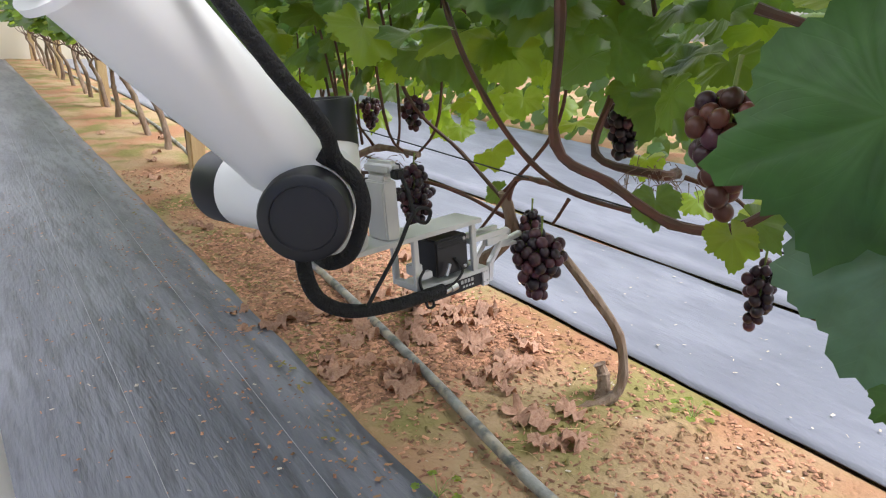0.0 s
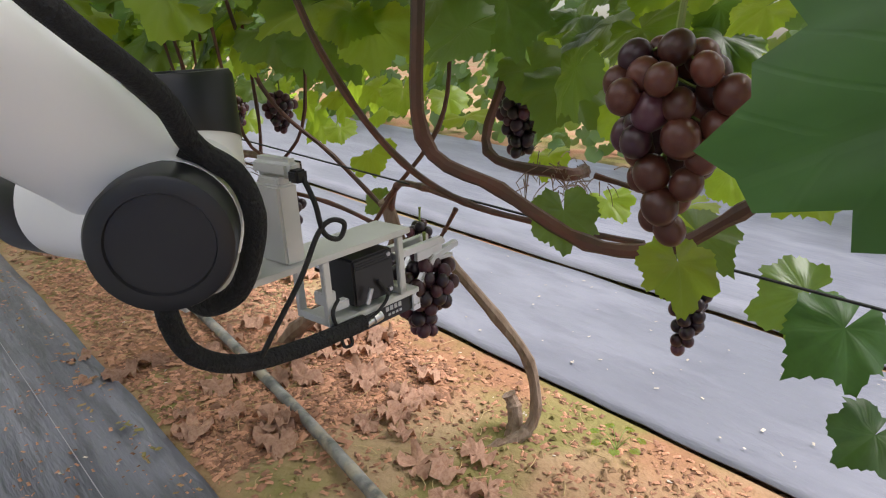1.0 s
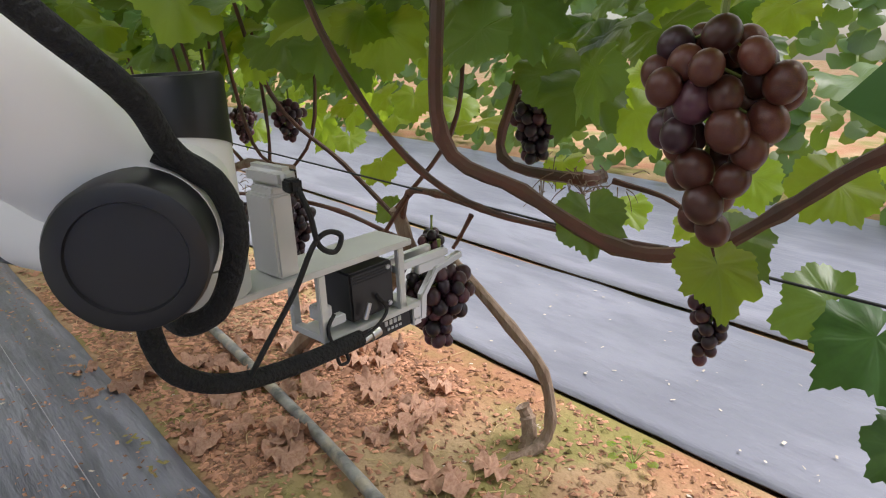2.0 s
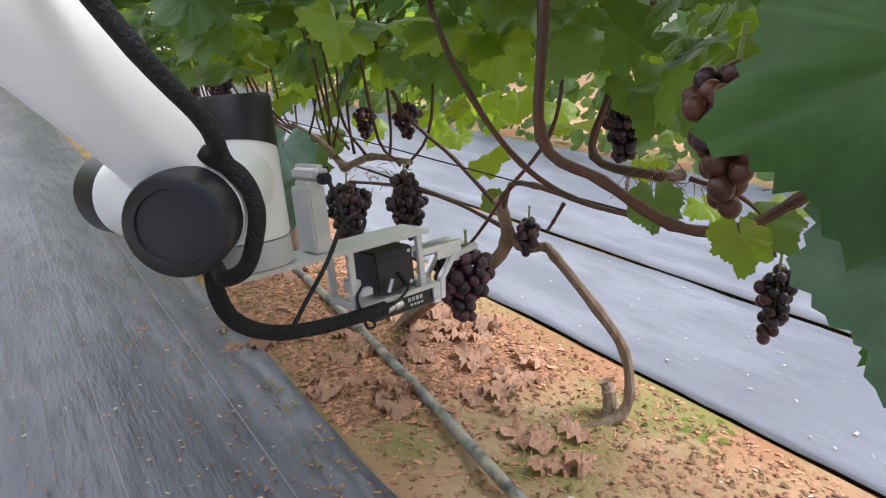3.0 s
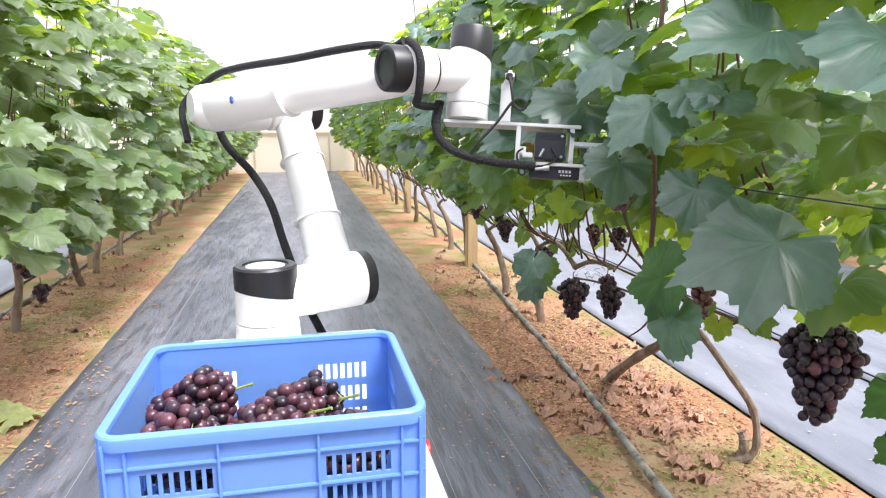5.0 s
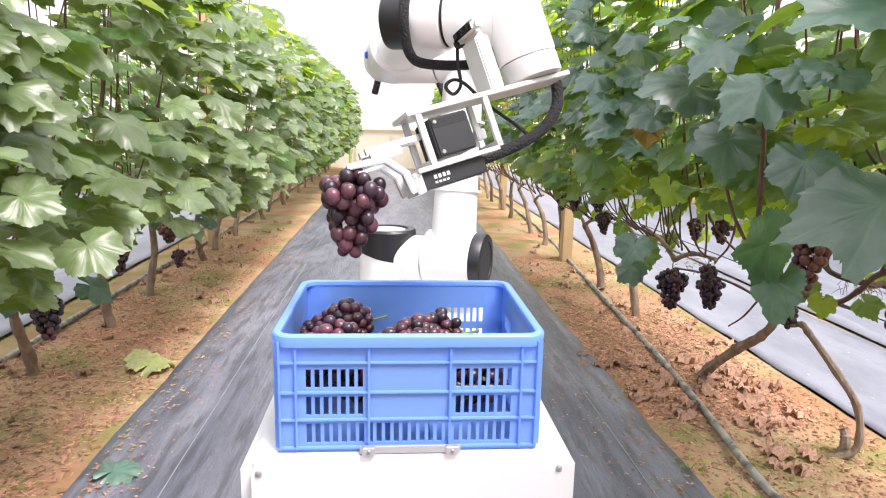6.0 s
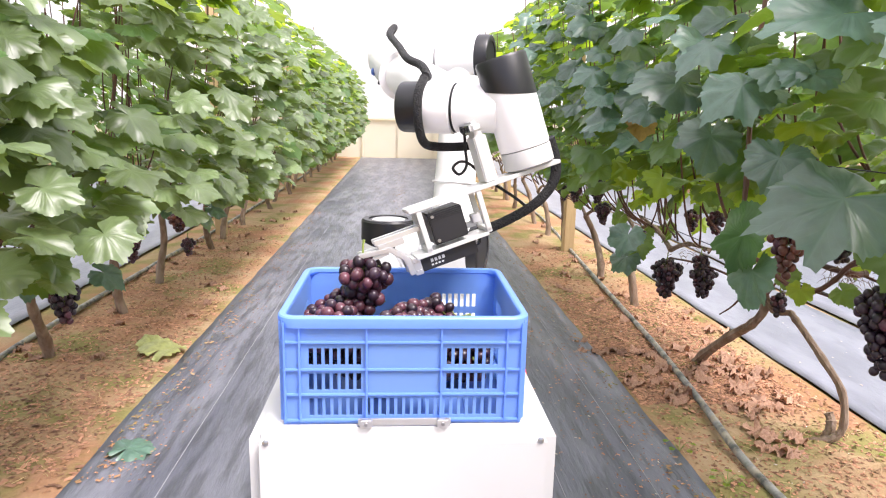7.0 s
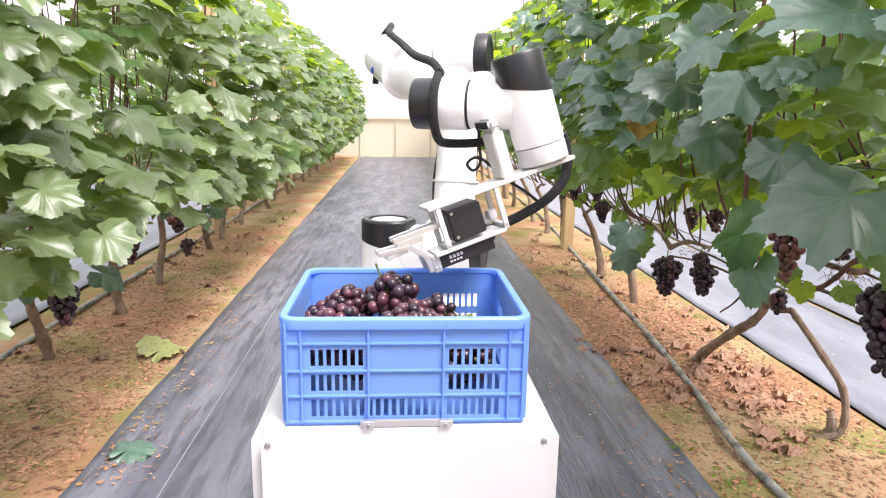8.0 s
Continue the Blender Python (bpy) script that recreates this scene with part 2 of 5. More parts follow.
# ---------------- leaves ----------------
def leaf_shape(n, seed, droop=0.25, fold=0.18, curl=0.0):
    """One lobed, toothed vine leaf, about 1 long, stalk end at the origin, tip along +y, upper side +z. Returns points, faces."""
    rng = random.Random(seed)
    lobes = [(0, 1.0, 0.42), (50, 0.94, 0.40), (-50, 0.94, 0.40), (98, 0.82, 0.42), (-98, 0.82, 0.42), (142, 0.66, 0.36), (-142, 0.66, 0.36)]
    lobes = [(a + rng.uniform(-5, 5), r * rng.uniform(0.92, 1.06), w) for a, r, w in lobes]
    edge = []
    for i in range(n):
        a = -172 + 344 * i / (n - 1)
        r = 0.79 - 0.26 * max(0.0, (abs(a) - 100) / 72)
        for la, lr, lw in lobes:
            d = abs(a - la) / 57.3
            r = max(r, lr * (1 - (d / lw) ** 1.3 * 0.22) if d < lw * 2.2 else 0)
        r *= 0.54 * (1 + (0.04 if i % 2 else -0.04) + (0.03 if i % 6 < 3 else -0.03)) * rng.uniform(0.965, 1.035)
        edge.append((math.sin(radians(a)) * r, math.cos(radians(a)) * r))
    pts, faces = [(0, 0, 0)], []
    rings = (0.36, 0.72, 1.0) if n > 40 else ((0.5, 1.0) if n > 20 else (1.0,))
    ph = rng.uniform(0, 6.28)
    wave = [0.035 * math.sin(6.28 * 3 * i / n + ph) + 0.02 * math.sin(6.28 * 7 * i / n + 2 * ph) for i in range(n)]
    for s in rings:
        for i, (x, y) in enumerate(edge):
            k = s if s == 1.0 else s * (1 - 0.06 * (1 if i % 2 else -1))
            x, y = x * k, y * k
            q = math.hypot(x, y)
            z = fold * abs(x) - droop * q * q * 1.8 + wave[i] * s ** 2.6 * 1.1 + 0.09 * noise.noise((x * 4.5, y * 4.5, seed * 3.1)) * min(1.0, q * 5)
            if curl:
                z += curl * (rng.uniform(-0.5, 1)) * q * 1.3
            pts.append((x, y, z))
    for i in range(n - 1):
        faces.append((0, 1 + i + 1, 1 + i))
        for j in range(len(rings) - 1):
            faces.append((1 + j * n + i, 1 + j * n + i + 1, 1 + (j + 1) * n + i + 1, 1 + (j + 1) * n + i))
    return np.array(pts), faces


FINE = [leaf_shape(73, s, 0.22 + 0.1 * (s % 3), 0.12 + 0.1 * (s % 2)) for s in range(5)]
COARSE = [leaf_shape(19, s + 20, 0.3, 0.2) for s in range(4)]
ROUGHEST = [leaf_shape(9, s + 40, 0.3, 0.2) for s in range(3)]
WITHERED = [leaf_shape(27, s + 60, 0.25, 0.25, curl=0.55) for s in range(4)]


def leaf_turn(face, tip, rng=random):
    """The turn that points a leaf's upper side along face and its tip as near as may be along tip."""
    z = Vector(face).normalized()
    y = Vector(tip)
    y = (y - z * y.dot(z)).normalized()
    return Matrix((y.cross(z), y, z)).transposed()


def leaves_mesh(name, placed, shapes, material):
    """Many leaves in one mesh: rows of (place, turn, size)."""
    V, F, U, base = [], [], [], 0
    for k, (at, turn, size) in enumerate(placed):
        p, f = shapes[k % len(shapes)]
        V.append(p * size @ np.array(turn).T + np.array(at))
        U.append(p[:, :2])
        F.extend([tuple(i + base for i in q) for q in f])
        base += len(p)
    me = bpy.data.meshes.new(name)
    me.from_pydata(np.vstack(V).tolist(), [], F)
    lay = me.uv_layers.new(name="UVMap")
    idx = np.empty(len(me.loops), dtype=np.int32)
    me.loops.foreach_get("vertex_index", idx)
    lay.data.foreach_set("uv", np.vstack(U)[idx].astype(np.float32).ravel())
    me.materials.append(material)
    me.shade_smooth()
    return me


LEAF_ONE = {}


def single_leaf(parent, at, turn, size, material, shape=0, shapes=None, name="leaf", label=""):
    key = (shape, material.name, id(shapes))
    if key not in LEAF_ONE:
        LEAF_ONE[key] = leaves_mesh("leaf", [((0, 0, 0), Matrix.Identity(3), 1.0)], [(shapes or FINE)[shape % len(shapes or FINE)]], material)
    ob = new(name, LEAF_ONE[key])
    ob.parent = parent
    ob.matrix_basis = Matrix.LocRotScale(Vector(at), turn.to_quaternion(), (size, size, size))
    if label:
        ob["label"] = label
    return ob


# ---------------- ground ----------------
def spaced(stops):
    out = []
    for (a, b, d) in stops:
        out += list(np.arange(a, b - 1e-6, d))
    return np.array(out + [stops[-1][1]])


MATS = [(-1.02, 1.12), (2.05, 2.86), (2.905, 5.0), (-2.9, -2.1), (-5.2, -3.1)]


def soil_height(x, y):
    d = min([max(a - x, x - b) for a, b in MATS])
    if d < -0.04:
        return -0.03
    if d < 0.0:
        return 0.006 + 0.9 * d
    w = min(1.0, d / 0.12)
    return w * (0.006 + 0.022 * noise.noise((x * 2.1, y * 2.1, 0)) + 0.012 * noise.noise((x * 9, y * 9, 3)) + 0.008 * noise.noise((x * 26, y * 26, 7))) + 0.004 * (1 - w)


gx = spaced([(-60, -6, 6), (-6, -2.1, 0.13), (-2.1, -1.0, 0.035), (-1.0, 1.1, 0.3), (1.1, 2.08, 0.022), (2.08, 6, 0.16), (6, 60, 6)])
gy = spaced([(-40, -1, 6), (-1, 1.2, 0.1), (1.2, 4.2, 0.022), (4.2, 8, 0.06), (8, 20, 0.25), (20, 80, 6)])
gv = [(x, y, soil_height(x, y) if -6 < x < 6 and -1 < y < 20 else -0.03) for y in gy for x in gx]
nx = len(gx)
gf = [(j * nx + i, j * nx + i + 1, (j + 1) * nx + i + 1, (j + 1) * nx + i) for j in range(len(gy) - 1) for i in range(nx - 1)]
gm = bpy.data.meshes.new("ground")
gm.from_pydata(gv, [], gf)
gm.materials.append(M_soil)
gm.shade_smooth()
ground = tagged(new("ground", gm), "sandy orange-brown soil with moss and reddish litter", "ground", kind="structure")


def fabric(name, x0, x1, y0, y1, material, label, step=0.06, lift=0.012):
    xs, ys = np.linspace(x0, x1, max(3, int((x1 - x0) / step))), np.arange(y0, y1, step * 1.5)
    v = []
    for y in ys:
        for i, x in enumerate(xs):
            e = 0.012 * noise.noise((x0 * 7, y * 2.2, 5)) + 0.006 * noise.noise((x0, y * 9, 1)) if i in (0, len(xs) - 1) else 0
            v.append((x + e, y, lift + 0.006 * noise.noise((x * 3, y * 1.2, 9)) + 0.0035 * noise.noise((x * 11, y * 4, 2))))
    n = len(xs)
    f = [(j * n + i, j * n + i + 1, (j + 1) * n + i + 1, (j + 1) * n + i) for j in range(len(ys) - 1) for i in range(n - 1)]
    me = bpy.data.meshes.new(name)
    me.from_pydata(v, [], f)
    me.materials.append(material)
    me.shade_smooth()
    ob = tagged(new(name, me), label, "weed mat", kind="structure")
    so = ob.modifiers.new("thick", "SOLIDIFY")
    so.thickness, so.offset = 0.003, 1
    return ob


aisle = fabric("pavement_aisle_mat", *MATS[0], -1.0, 18.4, M_mat, "dusty black woven weed fabric covering the aisle")
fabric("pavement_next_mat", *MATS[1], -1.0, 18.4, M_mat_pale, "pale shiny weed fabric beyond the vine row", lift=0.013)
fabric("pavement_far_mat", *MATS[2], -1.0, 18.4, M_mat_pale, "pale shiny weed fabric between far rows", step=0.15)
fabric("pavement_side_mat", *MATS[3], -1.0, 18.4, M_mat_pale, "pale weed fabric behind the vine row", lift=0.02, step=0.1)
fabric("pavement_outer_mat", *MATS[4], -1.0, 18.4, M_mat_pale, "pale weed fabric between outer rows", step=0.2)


def seam(x, y0, y1, drift=0.0):
    bm = bmesh.new()
    tube(bm, [(x + drift * k + 0.004 * noise.noise((x, k, 0)), y0 + (y1 - y0) * k / 30, 0.0225 + 0.006 * noise.noise((x * 3, (y0 + (y1 - y0) * k / 30) * 1.2, 9))) for k in range(31)], 0.0011, seg=5, n=2)
    part("seam_thread", bm, M_thread, aisle, "white marker thread woven into the mat")


seam(-0.70, 0.9, 14)
seam(0.62, 0.9, 14)
seam(0.93, 0.9, 14)


def drip_pipe(pts, label):
    bm = bmesh.new()
    tube(bm, pts, 0.0155, seg=12, n=8, wobble=0.03)
    ob = tagged(new("drip_pipe", mesh_of("drip_pipe", bm, M_pipe)), label, "irrigation pipe")
    return ob


drip_pipe([(1.30, -0.8, 0.022), (1.335, 1.3, 0.022), (1.33, 1.776, 0.024), (1.335, 2.0, 0.024), (1.375, 2.30, 0.022), (1.41, 2.58, 0.024), (1.475, 3.20, 0.024), (1.525, 3.87, 0.022), (1.62, 5.2, 0.022), (1.76, 7.0, 0.022), (1.82, 8.4, 0.022), (1.84, 12, 0.022), (1.82, 18, 0.022)],
          "grey mud-stained irrigation hose lying on the soil")
drip_pipe([(-1.82, -0.8, 0.022), (-1.85, 2.4, 0.024), (-1.876, 3.33, 0.03), (-1.86, 5.1, 0.026), (-1.80, 8, 0.022), (-1.8, 18, 0.022)], "grey irrigation hose lying behind the vine trunks")

# greenhouse: film roof, end wall with a cream skirt
roof = bmesh.new()
cols = []
for i in range(25):
    a = math.pi * i / 24
    x, z = -9.5 * math.cos(a), 2.6 + 2.6 * math.sin(a)
    cols.append((roof.verts.new((x, -6, z)), roof.verts.new((x, 18.6, z))))
for p, q in zip(cols, cols[1:]):
    roof.faces.new((p[0], q[0], q[1], p[1]))
roof_ob = tagged(new("ceiling", mesh_of("ceiling", roof, M_film)), "milky plastic film roof of the greenhouse", "roof", kind="structure")
roof_ob.visible_shadow = False
wall = bmesh.new()
box(wall, (19, 0.02, 5.0), (0, 18.7, 3.6))
wall_ob = tagged(new("wall_north", mesh_of("wall_north", wall, M_film)), "bright milky film end wall of the greenhouse", "wall", kind="structure")
wall_ob.visible_shadow = False
skirt = bmesh.new()
box(skirt, (19, 0.03, 1.10), (0, 18.66, 0.52))
for k in range(19):
    box(skirt, (0.05, 0.05, 1.12), (-9 + k, 18.62, 0.52), 0.008)
box(skirt, (19, 0.06, 0.06), (0, 18.61, 1.08), 0.01)
tagged(new("wall_skirt", mesh_of("wall_skirt", skirt, M_skirt)), "cream sheet skirt along the greenhouse end", "wall", kind="structure")

# ---------------- cart ----------------
CX0, CX1, CY0, CY1, CTOP = -0.20, 0.366, 0.964, 2.06, 0.673
cart = thing("cart", "white sheet-metal robot cart with rounded edges on rubber wheels", "cart", pose((CX0 + CX1) / 2, (CY0 + CY1) / 2, 0))
cw, cl = CX1 - CX0, CY1 - CY0
bm = bmesh.new()
box(bm, (cw, cl, 0.34), (0, 0, CTOP - 0.17), 0.022, seg=4)
part("top_cover", bm, M_cart, cart)
bm = bmesh.new()
box(bm, (cw - 0.006, cl - 0.006, 0.20), (0, 0, CTOP - 0.341 - 0.10), 0.02, seg=3)
part("body", bm, M_cart, cart)
bm = bmesh.new()
box(bm, (cw - 0.10, cl - 0.12, 0.06), (0, 0, CTOP - 0.561), 0.01)
part("chassis", bm, M_black, cart, "black steel chassis")
for sx in (-1, 1):
    for sy in (-1, 1):
        px, py = sx * (cw / 2 - 0.012), sy * (cl / 2 - 0.22)
        bm = bmesh.new()
        lathe(bm, (px - 0.035, py, 0.155), (px + 0.035, py, 0.155), [(0, 0.09), (0, 0.118), (0.15, 0.136), (0.5, 0.142), (0.85, 0.136), (1, 0.118), (1, 0.09)], 36)
        wheel = part("wheel", bm, M_rubber, cart, "black rubber tyre")
        bm = bmesh.new()
        lathe(bm, (px - 0.038, py, 0.155), (px + 0.038, py, 0.155), [(0, 0.03), (0.05, 0.085), (0.95, 0.085), (1, 0.03)], 24)
        part("rim", bm, M_grey, wheel, "grey wheel rim")
for sx in (-1, 1):
    for z, y in ((CTOP - 0.018, -cl / 2), (CTOP - 0.30, -cl / 2)):
        bm = bmesh.new()
        lathe(bm, (sx * (cw / 2 - 0.034), y + 0.001, z), (sx * (cw / 2 - 0.034), y - 0.0035, z), [(0, 0.0062), (0.6, 0.006), (1, 0.0035)], 14)
        part("screw", bm, M_steel, cart, "domed steel screw")
bm = bmesh.new()
lathe(bm, (cw / 2 - 0.004, 1.39 - 1.512, 0.60), (cw / 2 + 0.020, 1.39 - 1.512, 0.60), [(0, 0.017), (0.5, 0.017), (0.55, 0.026), (0.9, 0.025), (1, 0.02)], 24)
part("emergency_button", bm, M_red, cart, "red mushroom button")
for dx in (0.012, 0.152):
    bm = bmesh.new()
    box(bm, (0.022, 0.012, 0.016), (dx - 0.083, 0.984 - 1.512, CTOP + 0.009), 0.002)
    clip = part("clip", bm, M_alu, cart, "small steel stop screwed before the crate")
    bm = bmesh.new()
    lathe(bm, (dx - 0.083, 0.979 - 1.512, CTOP + 0.009), (dx - 0.083, 0.975 - 1.512, CTOP + 0.009), [(0, 0.004), (1, 0.003)], 10)
    part("screw", bm, M_steel, clip)
bm = bmesh.new()
box(bm, (0.17, 0.004, 0.014), (0.082 - 0.083, 0.9885 - 1.512, CTOP + 0.009), 0.001)
part("stop_rail", bm, M_alu, cart, "thin steel rail along the crate")


# ---------------- crate ----------------
def crate_wall(bm, w, h, t, rows, m):
    """A side of the crate, w wide and h high, standing on x with its outer face at y = 0; rows: (z0, z1, x0, x1, count) of upright slots."""
    xs, zs = {-w / 2, w / 2}, {0.0, h}
    holes = []
    for z0, z1, x0, x1, n in rows:
        pitch = (x1 - x0) / n
        zs |= {z0, z1}
        for k in range(n):
            a = x0 + pitch * (k + 0.2)
            b = x0 + pitch * (k + 0.8)
            xs |= {a, b}
            holes.append((a, b, z0, z1))
    xs, zs = sorted(xs), sorted(zs)
    for i in range(len(xs) - 1):
        for j in range(len(zs) - 1):
            cx, cz = (xs[i] + xs[i + 1]) / 2, (zs[j] + zs[j + 1]) / 2
            if any(a < cx < b and c < cz < d for a, b, c, d in holes):
                continue
            # only the faces that show: front, back and the sides towards a slot
            x0, x1, z0, z1 = xs[i], xs[i + 1], zs[j], zs[j + 1]
            v = [bm.verts.new(m @ Vector(p)) for p in ((x0, 0, z0), (x1, 0, z0), (x1, 0, z1), (x0, 0, z1), (x0, t, z0), (x1, t, z0), (x1, t, z1), (x0, t, z1))]
            for q in ((0, 1, 2, 3), (7, 6, 5, 4), (0, 4, 5, 1), (3, 2, 6, 7), (0, 3, 7, 4), (1, 5, 6, 2)):
                bm.faces.new([v[k] for k in q])


CRX, CRY, CRW, CRL, CRH = 0.080, 1.1875, 0.438, 0.375, 0.200
crate = thing("crate", "open blue plastic harvest crate with slotted sides, half full of grapes", "crate", pose(CRX, CRY, CTOP + 0.001))
long_rows = [(0.016, 0.050, -0.175, 0.175, 24), (0.066, 0.098, -0.175, -0.075, 7), (0.066, 0.098, 0.075, 0.175, 7), (0.114, 0.146, -0.175, -0.075, 7), (0.114, 0.146, 0.075, 0.175, 7)]
short_rows = [(0.016, 0.050, -0.14, 0.14, 18), (0.066, 0.098, -0.14, -0.06, 6), (0.066, 0.098, 0.06, 0.14, 6), (0.114, 0.146, -0.14, -0.06, 6), (0.114, 0.146, 0.06, 0.14, 6)]
for name, w, rows, m in (("front_panel", CRW, long_rows, pose(0, -CRL / 2, 0)), ("back_panel", CRW, long_rows, pose(0, CRL / 2, 0, 0, 0, 180)),
                         ("side_panel", CRL - 0.008, short_rows, pose(CRW / 2, 0, 0, 0, 0, 90)), ("side_panel", CRL - 0.008, short_rows, pose(-CRW / 2, 0, 0, 0, 0, -90))):
    bm = bmesh.new()
    crate_wall(bm, w, CRH, 0.0035, rows, m)
    for z in (0.008, 0.058, 0.106, 0.158):
        box(bm, (w, 0.006, 0.0045), (0, -0.002, z), 0.001, m)
    for x in (-w / 2 + 0.004, -0.188 if w > 0.4 else -0.15, -0.068, 0.068, 0.188 if w > 0.4 else 0.15, w / 2 - 0.004):
        box(bm, (0.004, 0.0075, CRH - 0.01), (x, -0.0025, CRH / 2), 0.001, m)
    part(name, bm, M_blue, crate, smooth=False)


def round_loop(bm, w, l, radius, z, seg=7):
    """A closed ring of points round a rectangle with rounded corners."""
    out = []
    for cx, cy, a0 in ((1, 1, 0), (-1, 1, 90), (-1, -1, 180), (1, -1, 270)):
        for k in range(seg):
            a = radians(a0 + 90 * k / (seg - 1))
            out.append(bm.verts.new((cx * (w / 2 - radius) + radius * math.cos(a), cy * (l / 2 - radius) + radius * math.sin(a), z)))
    return out


bm = bmesh.new()
lip = ((0.005, -0.015), (0.0085, -0.014), (0.0100, -0.001), (0.0095, 0.004), (0.007, 0.0065), (-0.002, 0.007), (-0.0045, 0.005), (-0.005, -0.003), (-0.0036, -0.005))
loops = [round_loop(bm, CRW + 2 * o, CRL + 2 * o, 0.026 + o, CRH + z) for o, z in lip]
for p, q in zip(loops, loops[1:] + loops[:1]):
    for k in range(len(p)):
        bm.faces.new((p[k], p[(k + 1) % len(p)], q[(k + 1) % len(p)], q[k]))
part("rim", bm, M_blue, crate)
bm = bmesh.new()
box(bm, (CRW - 0.01, CRL - 0.01, 0.005), (0, 0, 0.0035), 0.001)
crate_floor = part("crate_floor", bm, M_blue, crate, smooth=False)
for k in range(11):
    bm = bmesh.new()
    box(bm, (0.004, CRL - 0.02, 0.004), (-0.2 + 0.04 * k, 0, 0.008))
    part("rib", bm, M_blue, crate_floor, smooth=False)

# ---------------- grape bunches ----------------
GRAPE = {}


def grape_mesh(material):
    if material.name not in GRAPE:
        bm = bmesh.new()
        bmesh.ops.create_icosphere(bm, subdivisions=3, radius=1.0)
        bmesh.ops.scale(bm, vec=(0.95, 0.95, 1.08), verts=bm.verts)
        GRAPE[material.name] = mesh_of("grape", bm, material)
    return GRAPE[material.name]


def bunch(label, at, height, width, seed, materials, berry=0.0125, fill=1.0, lie=None, group="hanging bunches", turn=0.0):
    """A bunch that hangs from its stalk at the origin: a green stem and grapes one by one, wide at the shoulder and narrow below."""
    rng = random.Random(seed)
    m = pose(*at, 0, 0, turn) if lie is None else pose(*at) @ lie
    ob = thing("grape_bunch", label, "grapes", m, group)
    bm = bmesh.new()
    tube(bm, [(0, 0, 0.028), (0.002, 0, 0), (0, 0.002, -height * 0.4), (0, 0, -height * 0.85)], 0.0028, 0.0013, seg=6, n=4, knots=0.2)
    placed = []
    tries = 0
    while tries < 4200 * fill:
        tries += 1
        s = rng.random() ** 0.9
        z = -0.012 - s * (height - 0.012 - berry)
        r = width / 2 * (math.sin(min(1.0, (s + 0.10) * 2.6) * math.pi / 2) * (1 - 0.62 * max(0, s - 0.25) / 0.75)) - berry * 0.6
        a, q = rng.uniform(0, 2 * math.pi), max(0.0, r) * math.sqrt(rng.uniform(0.25, 1))
        p = Vector((q * math.cos(a), q * math.sin(a), z))
        if all((p - o).length > (berry + b) * 0.79 for o, b in placed):
            placed.append((p, berry * rng.uniform(0.84, 1.12)))
    part("stem", bm, M_stalk, ob, "green branching stalk")
    bm = bmesh.new()
    for p, r in placed:
        if rng.random() < 0.4:
            tube(bm, [(0, 0, min(-0.002, p.z + 0.015)), tuple(p * 0.5 + Vector((0, 0, p.z * 0.5 + 0.006))), tuple(p)], 0.0011, 0.0009, seg=4, n=2)
    tagged(part("berry_stalk", bm, M_stalk, ob, "thin green berry stalks"), kind="stuff")
    for p, r in placed:
        g = new("grape", grape_mesh(materials[0] if rng.random() < 0.72 else materials[-1]))
        g.parent = ob
        g.matrix_basis = Matrix.LocRotScale(p, Euler((rng.uniform(-0.5, 0.5), rng.uniform(-0.5, 0.5), rng.uniform(0, 6))), (r, r, r))
    return ob


